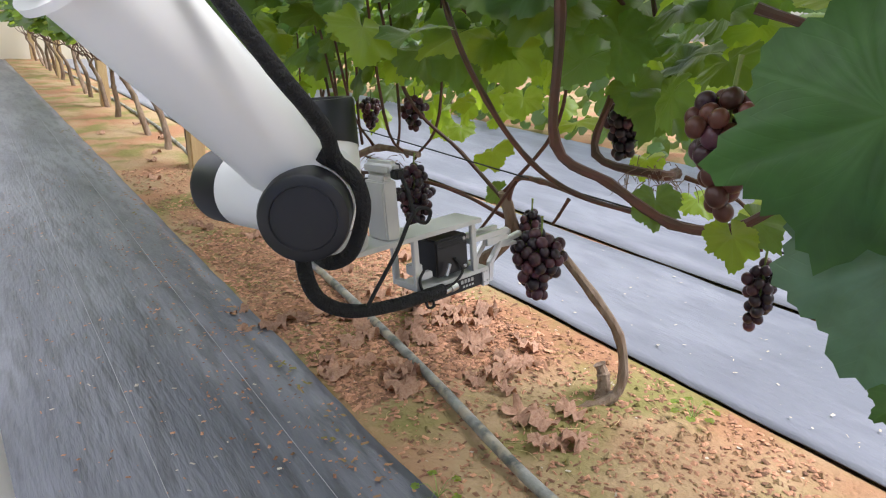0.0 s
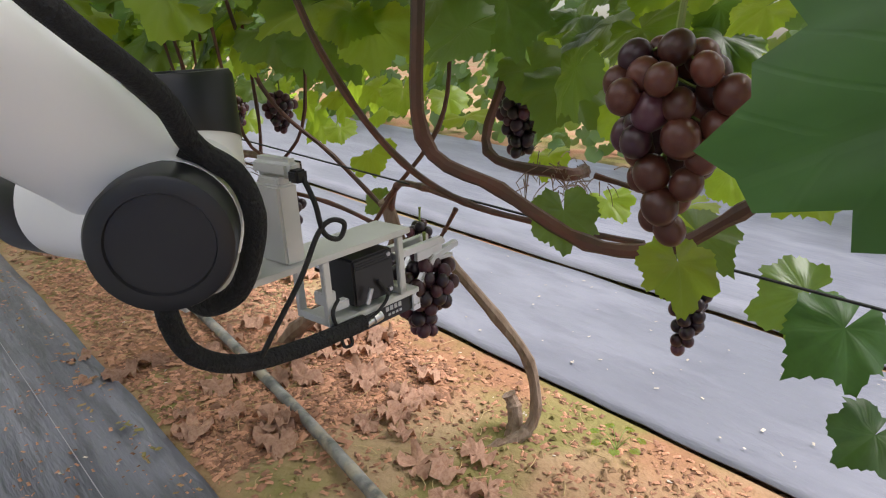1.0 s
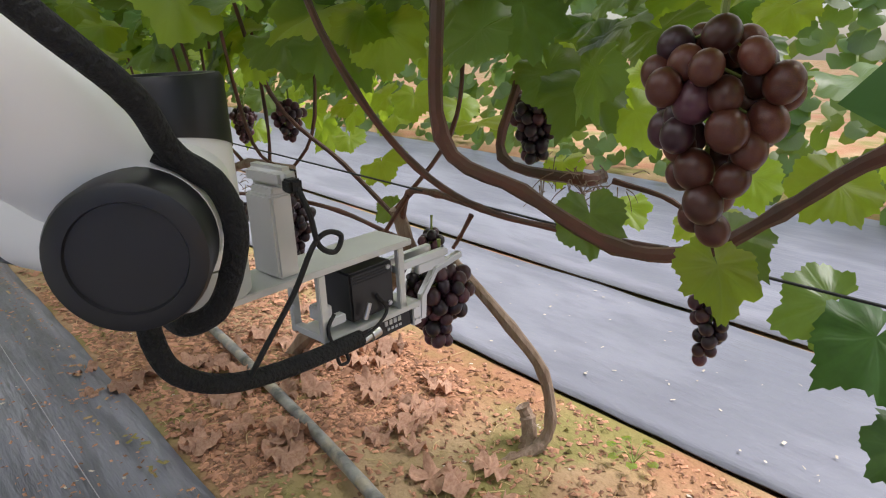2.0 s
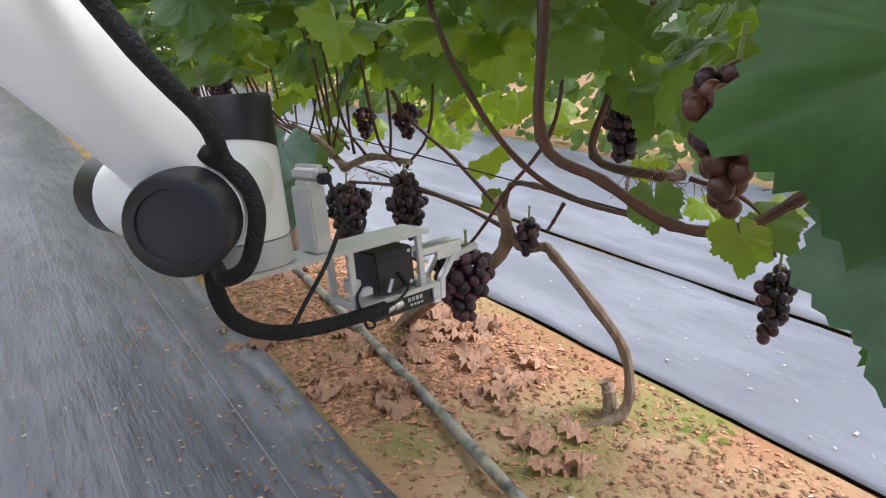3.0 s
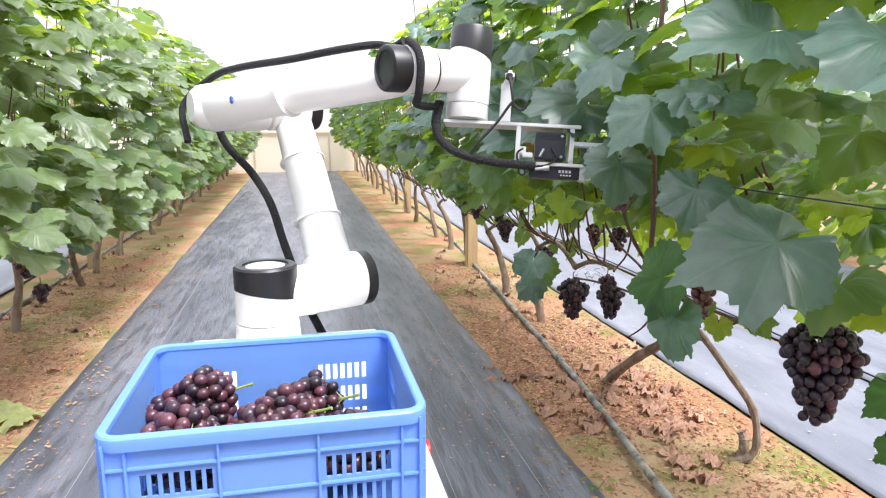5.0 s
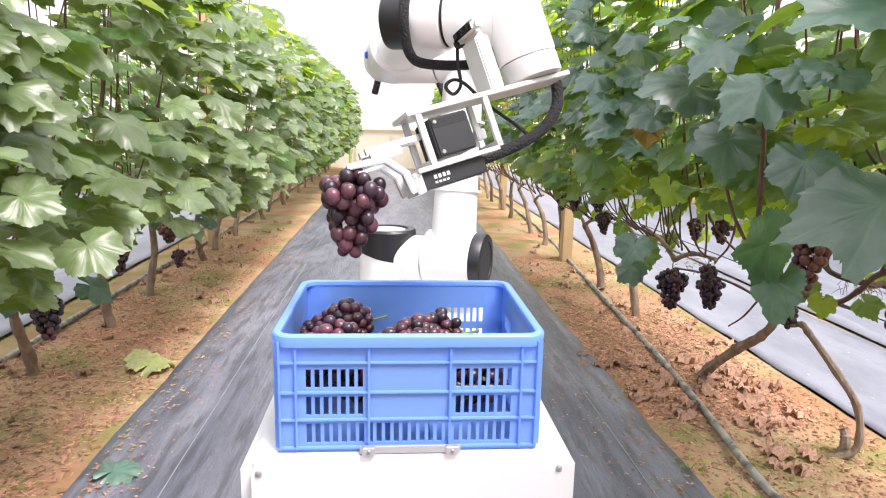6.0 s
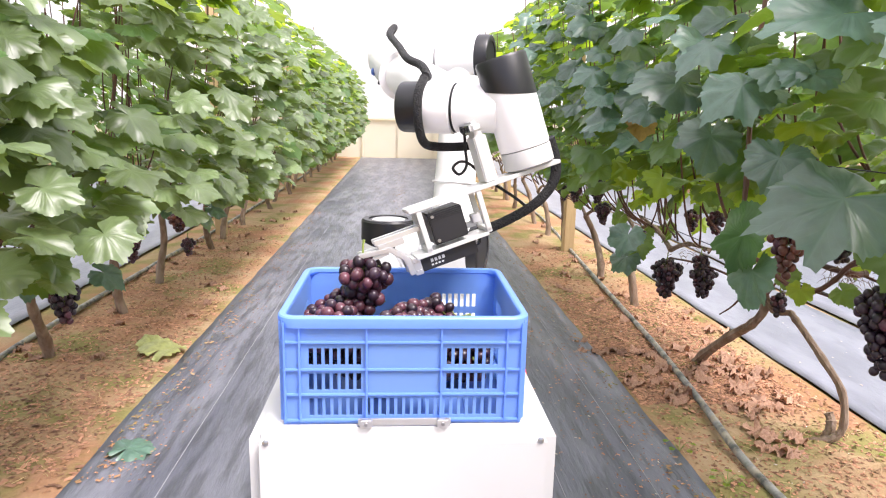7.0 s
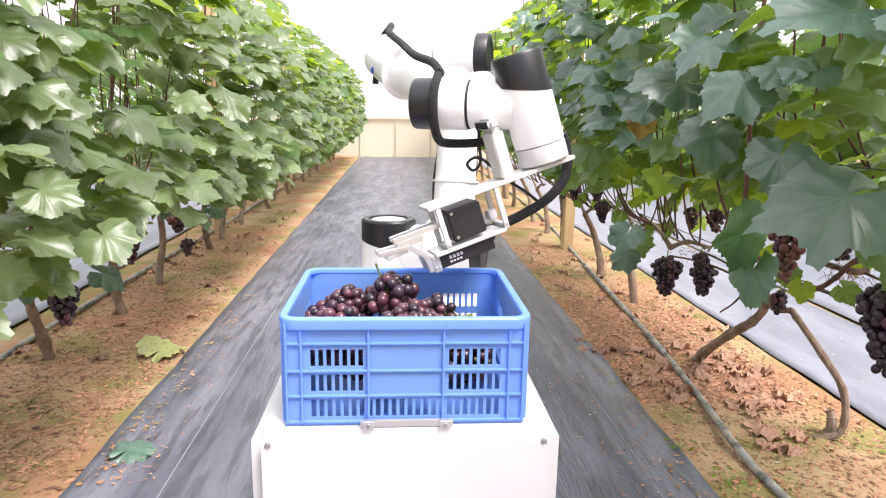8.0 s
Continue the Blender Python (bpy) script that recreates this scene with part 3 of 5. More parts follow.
DARK, RED, BRONZE = (M_grape, M_grape_red), (M_grape_red, M_grape), (M_grape_bronze, M_grape_red)
HANG = "bunch of ripe dark purple grapes hanging from the vine"
for at, h, w, seed, ms, label in (
        ((1.697, 2.136, 0.885), 0.165, 0.115, 1, DARK, HANG),
        ((1.085, 1.494, 0.985), 0.155, 0.104, 2, BRONZE, "large bunch of reddish bronze grapes close to the leaves"),
        ((1.173, 1.204, 0.895), 0.225, 0.165, 3, DARK, "large heavy bunch of black grapes under the leaves"),
        ((1.700, 1.735, 0.60), 0.185, 0.078, 4, DARK, "thin loose bunch of dark grapes on a long stalk"),
        ((1.390, 2.950, 0.570), 0.205, 0.160, 5, DARK, HANG),
        ((1.455, 2.695, 0.595), 0.165, 0.125, 6, DARK, HANG),
        ((1.204, 3.562, 0.910), 0.160, 0.110, 7, DARK, HANG),
        ((1.45, 3.50, 0.62), 0.16, 0.12, 28, DARK, HANG),
        ((1.640, 3.000, 0.800), 0.130, 0.100, 8, RED, "half-shrivelled bunch of dark red grapes on the vine"),
        ((1.750, 3.500, 0.740), 0.140, 0.100, 9, RED, HANG),
        ((1.40, 2.62, 0.66), 0.10, 0.085, 23, DARK, "small bunch of dark grapes by the gripper"),
        ((1.62, 2.36, 0.56), 0.11, 0.075, 24, DARK, "small loose bunch by the trunk fork"),
        ((1.35, 3.9, 0.72), 0.15, 0.11, 25, DARK, HANG), ((1.30, 4.4, 0.80), 0.15, 0.11, 26, DARK, HANG), ((1.42, 5.2, 0.70), 0.15, 0.11, 27, DARK, HANG),
        ((-1.10, 2.43, 0.87), 0.135, 0.10, 11, DARK, HANG), ((-1.10, 2.76, 0.73), 0.17, 0.10, 12, RED, HANG), ((-1.10, 3.52, 0.54), 0.11, 0.085, 13, RED, HANG),
        ((-1.10, 2.16, 0.65), 0.17, 0.115, 14, DARK, HANG), ((-1.50, 6.88, 0.70), 0.16, 0.11, 15, DARK, HANG), ((-1.50, 5.10, 0.73), 0.16, 0.12, 16, DARK, HANG),
        ((-1.10, 3.38, 0.70), 0.11, 0.11, 17, BRONZE, "bunch of reddish half-dried grapes on the vine"), ((-1.5, 5.9, 0.7), 0.16, 0.11, 18, DARK, HANG)):
    bunch(label, at, h, w, seed, ms, turn=seed * 40)
IN = "bunch of red-purple grapes lying in the blue crate"
floor_z = CTOP + 0.012
for mid, rot, seed, ms in (((-0.07, 1.10, 0.818), (74, 10, 30), 31, RED), ((0.055, 1.09, 0.81), (66, -20, 80), 32, RED), ((0.185, 1.13, 0.755), (80, 8, 110), 33, DARK),
                           ((-0.07, 1.27, 0.80), (76, -12, 100), 34, RED), ((0.12, 1.25, 0.785), (74, 12, 70), 35, DARK), ((-0.055, 1.17, 0.75), (80, 0, 80), 36, DARK), ((0.06, 1.18, 0.745), (82, 0, 95), 37, DARK),
                           ((0.20, 1.20, 0.745), (80, 0, 10), 38, RED), ((0.075, 1.20, 0.79), (72, 20, 60), 39, RED), ((0.06, 1.29, 0.745), (84, 0, 90), 40, DARK)):
    at = Vector(mid) + pose(0, 0, 0, *rot).to_3x3() @ Vector((0, 0, 0.085))
    bunch(IN, at, 0.17, 0.125, seed, ms, berry=0.0118, lie=pose(0, 0, 0, *rot), group="bunches in the crate")

# ---------------- robot arm ----------------
BX, BY = 0.034, 1.952
H1, S2, A2, A3 = 0.157, 0.209, 0.586, 0.582
FX0, FX1, XW, D5, C5, HC = 0.0, 0.300, 0.490, 0.132, 0.112, 0.223
robot = thing("robot_arm", "white jointed robot arm with black joint caps, bolted on the cart", "robot arm", pose(BX, BY, CTOP))


def capped(bm_w, bm_c, a, b, r, cap, slant=0.0):
    """A joint housing from a to b: white body, black cap over the last stretch at b."""
    a, b = Vector(a), Vector(b)
    L = (b - a).length
    s = 1 - cap / L
    lathe(bm_w, a, a + (b - a) * s, [(0, r * 0.9), (0.04, r), (1, r), (1, r * 0.95)], 44)
    c = a + (b - a) * (s + 0.002)
    lathe(bm_c, c, b, [(0, r * 0.955), (0, r * 0.992), (0.86, r * 0.985), (0.97, r * 0.95), (1, r * 0.9), (1, r * 0.72), (0.93, r * 0.70), (0.93, 0.0)], 44)


def slanted_cap(bm, a, b, r, low, seg=44):
    """A cap about the line a to b whose lower rim runs slantwise, lower on the +x side."""
    a, b = Vector(a), Vector(b)
    z = (b - a).normalized()
    x = Vector((1, 0, 0)) if abs(z.x) < 0.9 else Vector((0, 0, 1))
    x = (x - z * x.dot(z)).normalized()
    y = z.cross(x)
    def ring(f, k):
        return [bm.verts.new(f(2 * math.pi * i / seg) + (x * math.cos(2 * math.pi * i / seg) + y * math.sin(2 * math.pi * i / seg)) * r * k) for i in range(seg)]
    rings = [ring(lambda t: a - z * low * (0.5 + 0.5 * math.cos(t)), 1.0), ring(lambda t: a - z * low * (0.5 + 0.5 * math.cos(t)), 1.014), ring(lambda t: b - z * 0.006, 1.01), ring(lambda t: b, 0.95), ring(lambda t: b, 0.74), ring(lambda t: b - z * 0.004, 0.72)]
    for p, q in zip(rings, rings[1:]):
        for i in range(seg):
            bm.faces.new((p[i], p[(i + 1) % seg], q[(i + 1) % seg], q[i]))
    bm.faces.new(rings[-1])


bm = bmesh.new()
lathe(bm, (0, 0, 0), (0, 0, 0.075), [(0, 0.098), (0.16, 0.098), (0.2, 0.09), (0.95, 0.086), (1, 0.082)], 48)
base = part("base", bm, M_white, robot)
for k in range(4):
    a = math.pi / 4 + k * math.pi / 2
    bm = bmesh.new()
    lathe(bm, (0.09 * math.cos(a), 0.09 * math.sin(a), 0.008), (0.09 * math.cos(a), 0.09 * math.sin(a), 0.019), [(0, 0.006), (0.8, 0.006), (1, 0.004)], 12)
    part("bolt", bm, M_steel, base, "steel base bolt")

shoulder = new("shoulder")
shoulder.parent = robot
bm = bmesh.new()
lathe(bm, (0, 0, 0.077), (0, 0, HC - 0.022), [(0, 0.083), (0.02, 0.0855), (1, 0.0855)], 48)
lathe(bm, (0.03, 0, H1 - 0.012), (S2 - 0.078, 0, H1 - 0.012), [(0, 0.07), (1, 0.074)], 44)
part("housing", bm, M_white, shoulder)
bm = bmesh.new()
slanted_cap(bm, (0, 0, HC - 0.052), (0, 0, HC + 0.012), 0.0855, 0.035)
part("cap", bm, M_black, shoulder, "black shoulder cap")
bm = bmesh.new()
lathe(bm, (0, 0, HC + 0.0065), (0, 0, HC + 0.0095), [(0, 0.056), (1, 0.05)], 40)
part("cap_disc", bm, M_grey, shoulder, "grey disc in the cap")

upper = new("upper_arm")
upper.parent = robot
bw = bmesh.new()
for a, b, r, cap in (((-0.078, 0, 0), (0.106, 0, 0), 0.083, 0.035), ((-0.075, 0, A2), (0.088, 0, A2), 0.070, 0.04)):
    bc = bmesh.new()
    capped(bw, bc, a, b, r, cap)
    part("joint_cap", bc, M_black, upper, "black joint cap")
tube(bw, [(0, 0, 0.02), (0, 0, A2 * 0.3), (0, 0, A2 * 0.7), (0, 0, A2 - 0.02)], 0.068, 0.056, seg=40, n=4)
part("casting", bw, M_white, upper)
bm = bmesh.new()
hose_up = [(-0.02, 0.115, -0.16), (-0.055, 0.115, -0.02), (-0.085, 0.098, 0.16), (-0.085, 0.13, 0.32), (-0.10, 0.19, 0.46), (-0.16, 0.20, 0.58), (-0.20, 0.12, 0.68)]
tube(bm, hose_up, 0.0128, seg=14, n=10, knots=0.03)
part("conduit", bm, M_hose, upper, "black fabric cable conduit")
for z in (0.20, 0.40):
    bm = bmesh.new()
    lathe(bm, (0, 0.006, z), (0, 0.006, z + 0.006), [(0, 0.077 - 0.02 * z), (1, 0.077 - 0.02 * z)], 36)
    part("cable_tie", bm, M_white, upper, "white cable tie")

fore = new("forearm")
fore.parent = robot
bw, bc = bmesh.new(), bmesh.new()
lathe(bw, (S2 - 0.079, 0, 0), (-0.095, 0, 0), [(0, 0.066), (0.05, 0.070), (0.72, 0.070), (0.9, 0.062), (1, 0.042)], 44)
tube(bw, [(FX0 - 0.02, 0, -0.02), (FX0, 0, 0.08), (FX0 * 0.6 + FX1 * 0.4, 0, A3 * 0.45), (FX1, 0, A3 - 0.09), (FX1, 0, A3 + 0.005)], 0.070, 0.050, seg=40, n=5)
capped(bw, bc, (0.355, 0, A3), (0.226, 0, A3), 0.0585, 0.050)
part("casting", bw, M_white, fore)
part("joint_cap", bc, M_black, fore, "black wrist joint cap with a recessed disc")
bm = bmesh.new()
lathe(bm, (0.2365, 0, A3), (0.2310, 0, A3), [(0, 0.037), (1, 0.034)], 36)
part("cap_disc", bm, M_rubber, fore, "dark disc in the cap")
bm = bmesh.new()
tube(bm, [(-0.10, -0.095, -0.05), (-0.09, 0.02, -0.095), (-0.02, 0.09, -0.02), (0.02, 0.092, 0.12), (0.11, 0.084, 0.28), (0.185, 0.080, 0.42), (0.250, 0.078, 0.50), (0.280, 0.064, 0.545), (0.288, 0.070, 0.584)], 0.0102, seg=14, n=10, knots=0.03)
part("conduit", bm, M_hose, fore, "black fabric cable conduit")
bm = bmesh.new()
lathe(bm, (0.105, 0, 0.255), (0.109, 0, 0.262), [(0, 0.070), (1, 0.070)], 36)
part("cable_tie", bm, M_white, fore, "white cable tie")
bm = bmesh.new()
lathe(bm, (-0.024, -0.008, 0.165), (-0.0285, -0.008, 0.165), [(0, 0.011), (1, 0.0105)], 6)
part("mark", bm, M_logo, fore, "small blue hexagon mark")

wrist = new("wrist")
wrist.parent = robot
bm = bmesh.new()
lathe(bm, (0.359, 0, 0), (XW - 0.03, 0, 0), [(0, 0.052), (0.02, 0.0545), (1, 0.054)], 44)
lathe(bm, (0.31, 0.02, 0.01), (0.372, 0.098, 0.012), [(0, 0.05), (0.1, 0.0545), (1, 0.0545)], 44)
part("housing", bm, M_white, wrist)
bm = bmesh.new()
lathe(bm, (0.3555, 0, 0), (0.3585, 0, 0), [(0, 0.0555), (1, 0.0555)], 44)
part("seal_ring", bm, M_rubber, wrist, "thin black seal")
bm = bmesh.new()
lathe(bm, (0.3725, 0.0986, 0.012), (0.410, 0.1455, 0.0125), [(0, 0.054), (0.8, 0.0535), (0.97, 0.05), (1, 0.046), (1, 0.036), (0.92, 0.034), (0.92, 0)], 44)
part("joint_cap", bm, M_black, wrist, "black cap on the rear wrist joint")

wrist2 = new("wrist_end")
wrist2.parent = robot
bm = bmesh.new()
lathe(bm, (0, 0, -D5 + 0.045), (0, 0, C5 - 0.014), [(0, 0.055), (0.03, 0.057), (0.95, 0.056), (1, 0.052)], 44)
part("housing", bm, M_white, wrist2)
bm = bmesh.new()
slanted_cap(bm, (0, 0, C5 - 0.055), (0, 0, C5 + 0.003), 0.0568, 0.036)
part("cap", bm, M_black, wrist2, "slanted black joint cap")
bm = bmesh.new()
tube(bm, [(0.288, -0.020, 0.067), (0.288, -0.0575, 0.0400), (0.288, -0.070, 0.0), (0.288, -0.061, -0.040), (0.292, -0.043, -0.073), (0.305, -0.014, -0.087), (0.36, 0.014, -0.090), (0.41, 0.037, -0.085)], 0.0102, seg=14, n=9, knots=0.03)
part("conduit", bm, M_hose, wrist, "black fabric cable conduit")

# gripper: +y points to the fingers, +z to the arm, origin at the flange
grip = new("gripper")
grip.parent = robot
bm = bmesh.new()
lathe(bm, (0, 0, 0.043), (0, 0, 0.001), [(0, 0.0555), (0.06, 0.0565), (0.9, 0.0565), (1, 0.05)], 44)
part("flange", bm, M_grey, grip, "light grey tool flange")
bm = bmesh.new()
box(bm, (0.085, 0.37, 0.010), (0, 0.125, -0.006), 0.0015)
part("top_plate", bm, M_plate, grip, "long silver mounting plate")
bm = bmesh.new()
box(bm, (0.064, 0.030, 0.115), (0, 0.105, 0.057), 0.003)
box(bm, (0.052, 0.018, 0.012), (0, 0.105, 0.118), 0.002)
cambr = part("camera_bracket", bm, M_plate, grip, "upright silver bracket")
bm = bmesh.new()
box(bm, (0.092, 0.026, 0.028), (0, 0.112, 0.136), 0.008, seg=3)
dcam = part("depth_camera", bm, M_plate, grip, "silver depth camera")
bm = bmesh.new()
box(bm, (0.078, 0.003, 0.017), (0, 0.1255, 0.136), 0.001)
part("lens_bar", bm, M_glass, dcam, "dark glass lens strip")
for dx in (-0.027, 0.0, 0.027):
    bm = bmesh.new()
    lathe(bm, (dx, 0.126, 0.136), (dx, 0.129, 0.136), [(0, 0.0062), (1, 0.005)], 16)
    part("lens", bm, M_rubber, dcam, "small round lens")
bm = bmesh.new()
box(bm, (0.022, 0.018, 0.018), (0.052, 0.110, 0.128), 0.003)
part("plug", bm, M_rubber, dcam, "black cable plug")
for y, name in ((0.145, "rear_frame"), (0.288, "front_frame")):
    bm = bmesh.new()
    for x in (-0.036, 0.036):
        box(bm, (0.010, 0.012, 0.104), (x, y, -0.063), 0.0012)
    box(bm, (0.082, 0.012, 0.010), (0, y, -0.107), 0.001)
    part(name, bm, M_plate, grip, "silver upright frame")
bm = bmesh.new()
box(bm, (0.080, 0.175, 0.009), (0, 0.235, -0.117), 0.001)
part("lower_plate", bm, M_plate, grip, "silver lower plate")
bm = bmesh.new()
box(bm, (0.076, 0.080, 0.078), (0, 0.232, -0.064), 0.003)
motor = part("motor", bm, M_black, grip, "black square stepper motor")
for k in range(4):
    bm = bmesh.new()
    box(bm, (0.0785, 0.070, 0.002), (0, 0.232, -0.030 - 0.0045 * k))
    part("fin", bm, M_black, motor)
for x in (-0.0385, 0.0385):
    for y, z in ((0.262, -0.034), (0.262, -0.094)):
        bm = bmesh.new()
        lathe(bm, (x, y, z), (x * 1.06, y, z), [(0, 0.0045), (1, 0.0035)], 10)
        part("screw", bm, M_steel, motor, "bright screw")
bm = bmesh.new()
box(bm, (0.050, 0.135, 0.034), (0, 0.248, -0.139), 0.002)
slide = part("slide_actuator", bm, M_black, grip, "black slide actuator under the plate")
for x in (-0.0265, 0.0265):
    for k in range(4):
        bm = bmesh.new()
        box(bm, (0.0012, 0.006, 0.008), (x * 0.975, 0.262 + 0.009 * k, -0.135))
        part("print_bar", bm, M_ink, slide, "pale printed bar")
        bm = bmesh.new()
        box(bm, (0.0012, 0.005, 0.004), (x * 0.975, 0.266 + 0.008 * k, -0.146))
        part("print_bar", bm, M_ink, slide, "pale printed bar")
bm = bmesh.new()
box(bm, (0.060, 0.018, 0.042), (0, 0.324, -0.138), 0.0015)
for x in (-0.0305, 0.0305):
    for y, z in ((0.320, -0.126), (0.328, -0.126), (0.320, -0.148), (0.328, -0.148)):
        lathe(bm, (x * 0.98, y, z), (x * 1.05, y, z), [(0, 0.0026), (1, 0.002)], 8)
part("end_block", bm, M_alu, grip, "aluminium end block with four screws")
for x in (-0.014, 0.014):
    bm = bmesh.new()
    box(bm, (0.012, 0.110, 0.012), (x * 1.3, 0.345, -0.052), 0.001)
    box(bm, (0.009, 0.06, 0.016), (x * 1.6, 0.365, -0.066), 0.001)
    box(bm, (0.018, 0.05, 0.007), (x, 0.405, -0.058), 0.001, pose(0, 0, 0, -4))
    part("upper_jaw", bm, M_alu, grip, "slim aluminium cutting jaw")
for x in (-0.024, 0.024):
    bm = bmesh.new()
    pts = [Vector((x, 0.338, -0.150)), Vector((x, 0.342, -0.112)), Vector((x, 0.372, -0.076)), Vector((x * 0.7, 0.436, -0.070))]
    for p, q in zip(pts, pts[1:]):
        d = (q - p)
        a, b, c = frame_of(d)
        m = Matrix.Translation((p + q) / 2) @ Matrix((a, b, c)).transposed().to_4x4()
        box(bm, (0.014, 0.012, d.length + 0.008), (0, 0, 0), 0.002, m)
    part("finger", bm, M_alu, grip, "bent aluminium finger")
bm = bmesh.new()
box(bm, (0.030, 0.02, 0.022), (0.01, 0.158, -0.078), 0.002)
box(bm, (0.016, 0.028, 0.014), (0.024, 0.172, -0.092), 0.002)
part("terminal_block", bm, M_ink, grip, "small wiring terminal")
bm = bmesh.new()
lathe(bm, (0.045, 0.192, -0.135), (0.045, 0.232, -0.128), [(0, 0.006), (0.6, 0.006), (0.62, 0.0085), (1, 0.0085)], 14)
lathe(bm, (0.050, 0.205, -0.098), (0.050, 0.215, -0.075), [(0, 0.004), (1, 0.004)], 10)
part("cable_gland", bm, M_steel, grip, "steel cable gland")
bm = bmesh.new()
tube(bm, [(0.03, -0.075, 0.050), (0.045, -0.080, -0.015), (0.050, -0.062, -0.065), (0.052, -0.008, -0.102), (0.050, 0.08, -0.120), (0.048, 0.195, -0.126)], 0.0128, seg=14, n=10, knots=0.03)
part("conduit", bm, M_hose, grip, "black fabric cable conduit")
bm = bmesh.new()
tube(bm, [(0.060, 0.112, 0.127), (0.072, 0.118, 0.09), (0.070, 0.128, 0.045), (0.072, 0.150, 0.030), (0.074, 0.160, 0.05), (0.072, 0.140, 0.060), (0.070, 0.118, 0.045), (0.068, 0.085, -0.01), (0.064, 0.035, -0.075), (0.055, 0.01, -0.118)], 0.0038, seg=8, n=8)
part("camera_cable", bm, M_rubber, grip, "thin black looped camera cable")
for pts in ([(0.05, 0.19, -0.127), (0.047, 0.225, -0.12), (0.045, 0.25, -0.10), (0.042, 0.235, -0.07)], [(0.05, 0.15, -0.128), (0.05, 0.155, -0.150), (0.052, 0.168, -0.150), (0.05, 0.165, -0.130)],
            [(0.04, 0.16, -0.075), (0.045, 0.145, -0.09), (0.045, 0.15, -0.115), (0.048, 0.17, -0.126)]):
    bm = bmesh.new()
    tube(bm, pts, 0.0028, seg=7, n=7)
    part("wire", bm, M_rubber, grip, "thin black wire")

for ob in grip.children_recursive:
    if not ob.name.startswith("flange"):
        ob.data.transform(Matrix.Diagonal((0.88, 0.975, 0.90, 1)))

picked = bunch("bunch of red-purple grapes held by the gripper", (1.37, 2.03, 0.62), 0.160, 0.130, 41, RED, berry=0.0128, group="picked bunch")

# ---------------- vines ----------------
def rods(name, parent, paths, material, label=""):
    for pts, r0, r1 in paths:
        bm = bmesh.new()
        tube(bm, pts, r0, r1, seg=8, n=5, wobble=0.07, knots=0.22)
        part(name, bm, material, parent, label)


# inner face of the canopy: height and distance from the aisle's middle
FACE_R = ((0.55, 1.50), (0.80, 1.24), (0.95, 1.06), (1.2, 1.02), (1.6, 1.02), (2.0, 1.10), (2.35, 1.3))
FACE_L = ((0.40, 1.50), (0.55, 1.12), (0.75, 0.92), (1.0, 0.86), (1.6, 0.86), (2.0, 0.95), (2.35, 1.2))


def inner(face, z):
    return float(np.interp(z, [p[0] for p in face], [p[1] for p in face]))


def canopy(side, y0, y1, per_m, size, rng, zmin, face, depth=1.0):
    """Places, turns and sizes of the leaves along one stretch of a row."""
    out = []
    for _ in range(int((y1 - y0) * per_m)):
        y = rng.uniform(y0, y1)
        z = zmin + (2.3 - zmin) * rng.random() ** 1.0
        z += 0.10 * noise.noise((y * 1.7, side, 1.0))
        q = rng.random()
        if noise.noise((y * 2.6, z * 2.6, side * 3.0)) < -0.12:
            continue
        x = inner(face, z) + 0.10 * noise.noise((y * 2.3, z * 2.3, side * 5)) + depth * q * q
        if side > 0 and y < 2.2 and z < 1.32 and x < 1.12:
            continue
        if side > 0 and 1.2 < y < 4.2 and z < 0.98 and rng.random() < 0.9:
            continue
        up = Vector((-side * rng.uniform(-0.1, 0.55), rng.uniform(-0.55, 0.25), rng.uniform(0.55, 1.1)))
        tip = Vector((-side * rng.uniform(0.2, 1.0), rng.uniform(-0.9, 0.6), -rng.uniform(0.1, 0.8)))
        out.append((Vector((side * x, y, z)), leaf_turn(up, tip), size * rng.uniform(0.62, 1.2)))
    return out


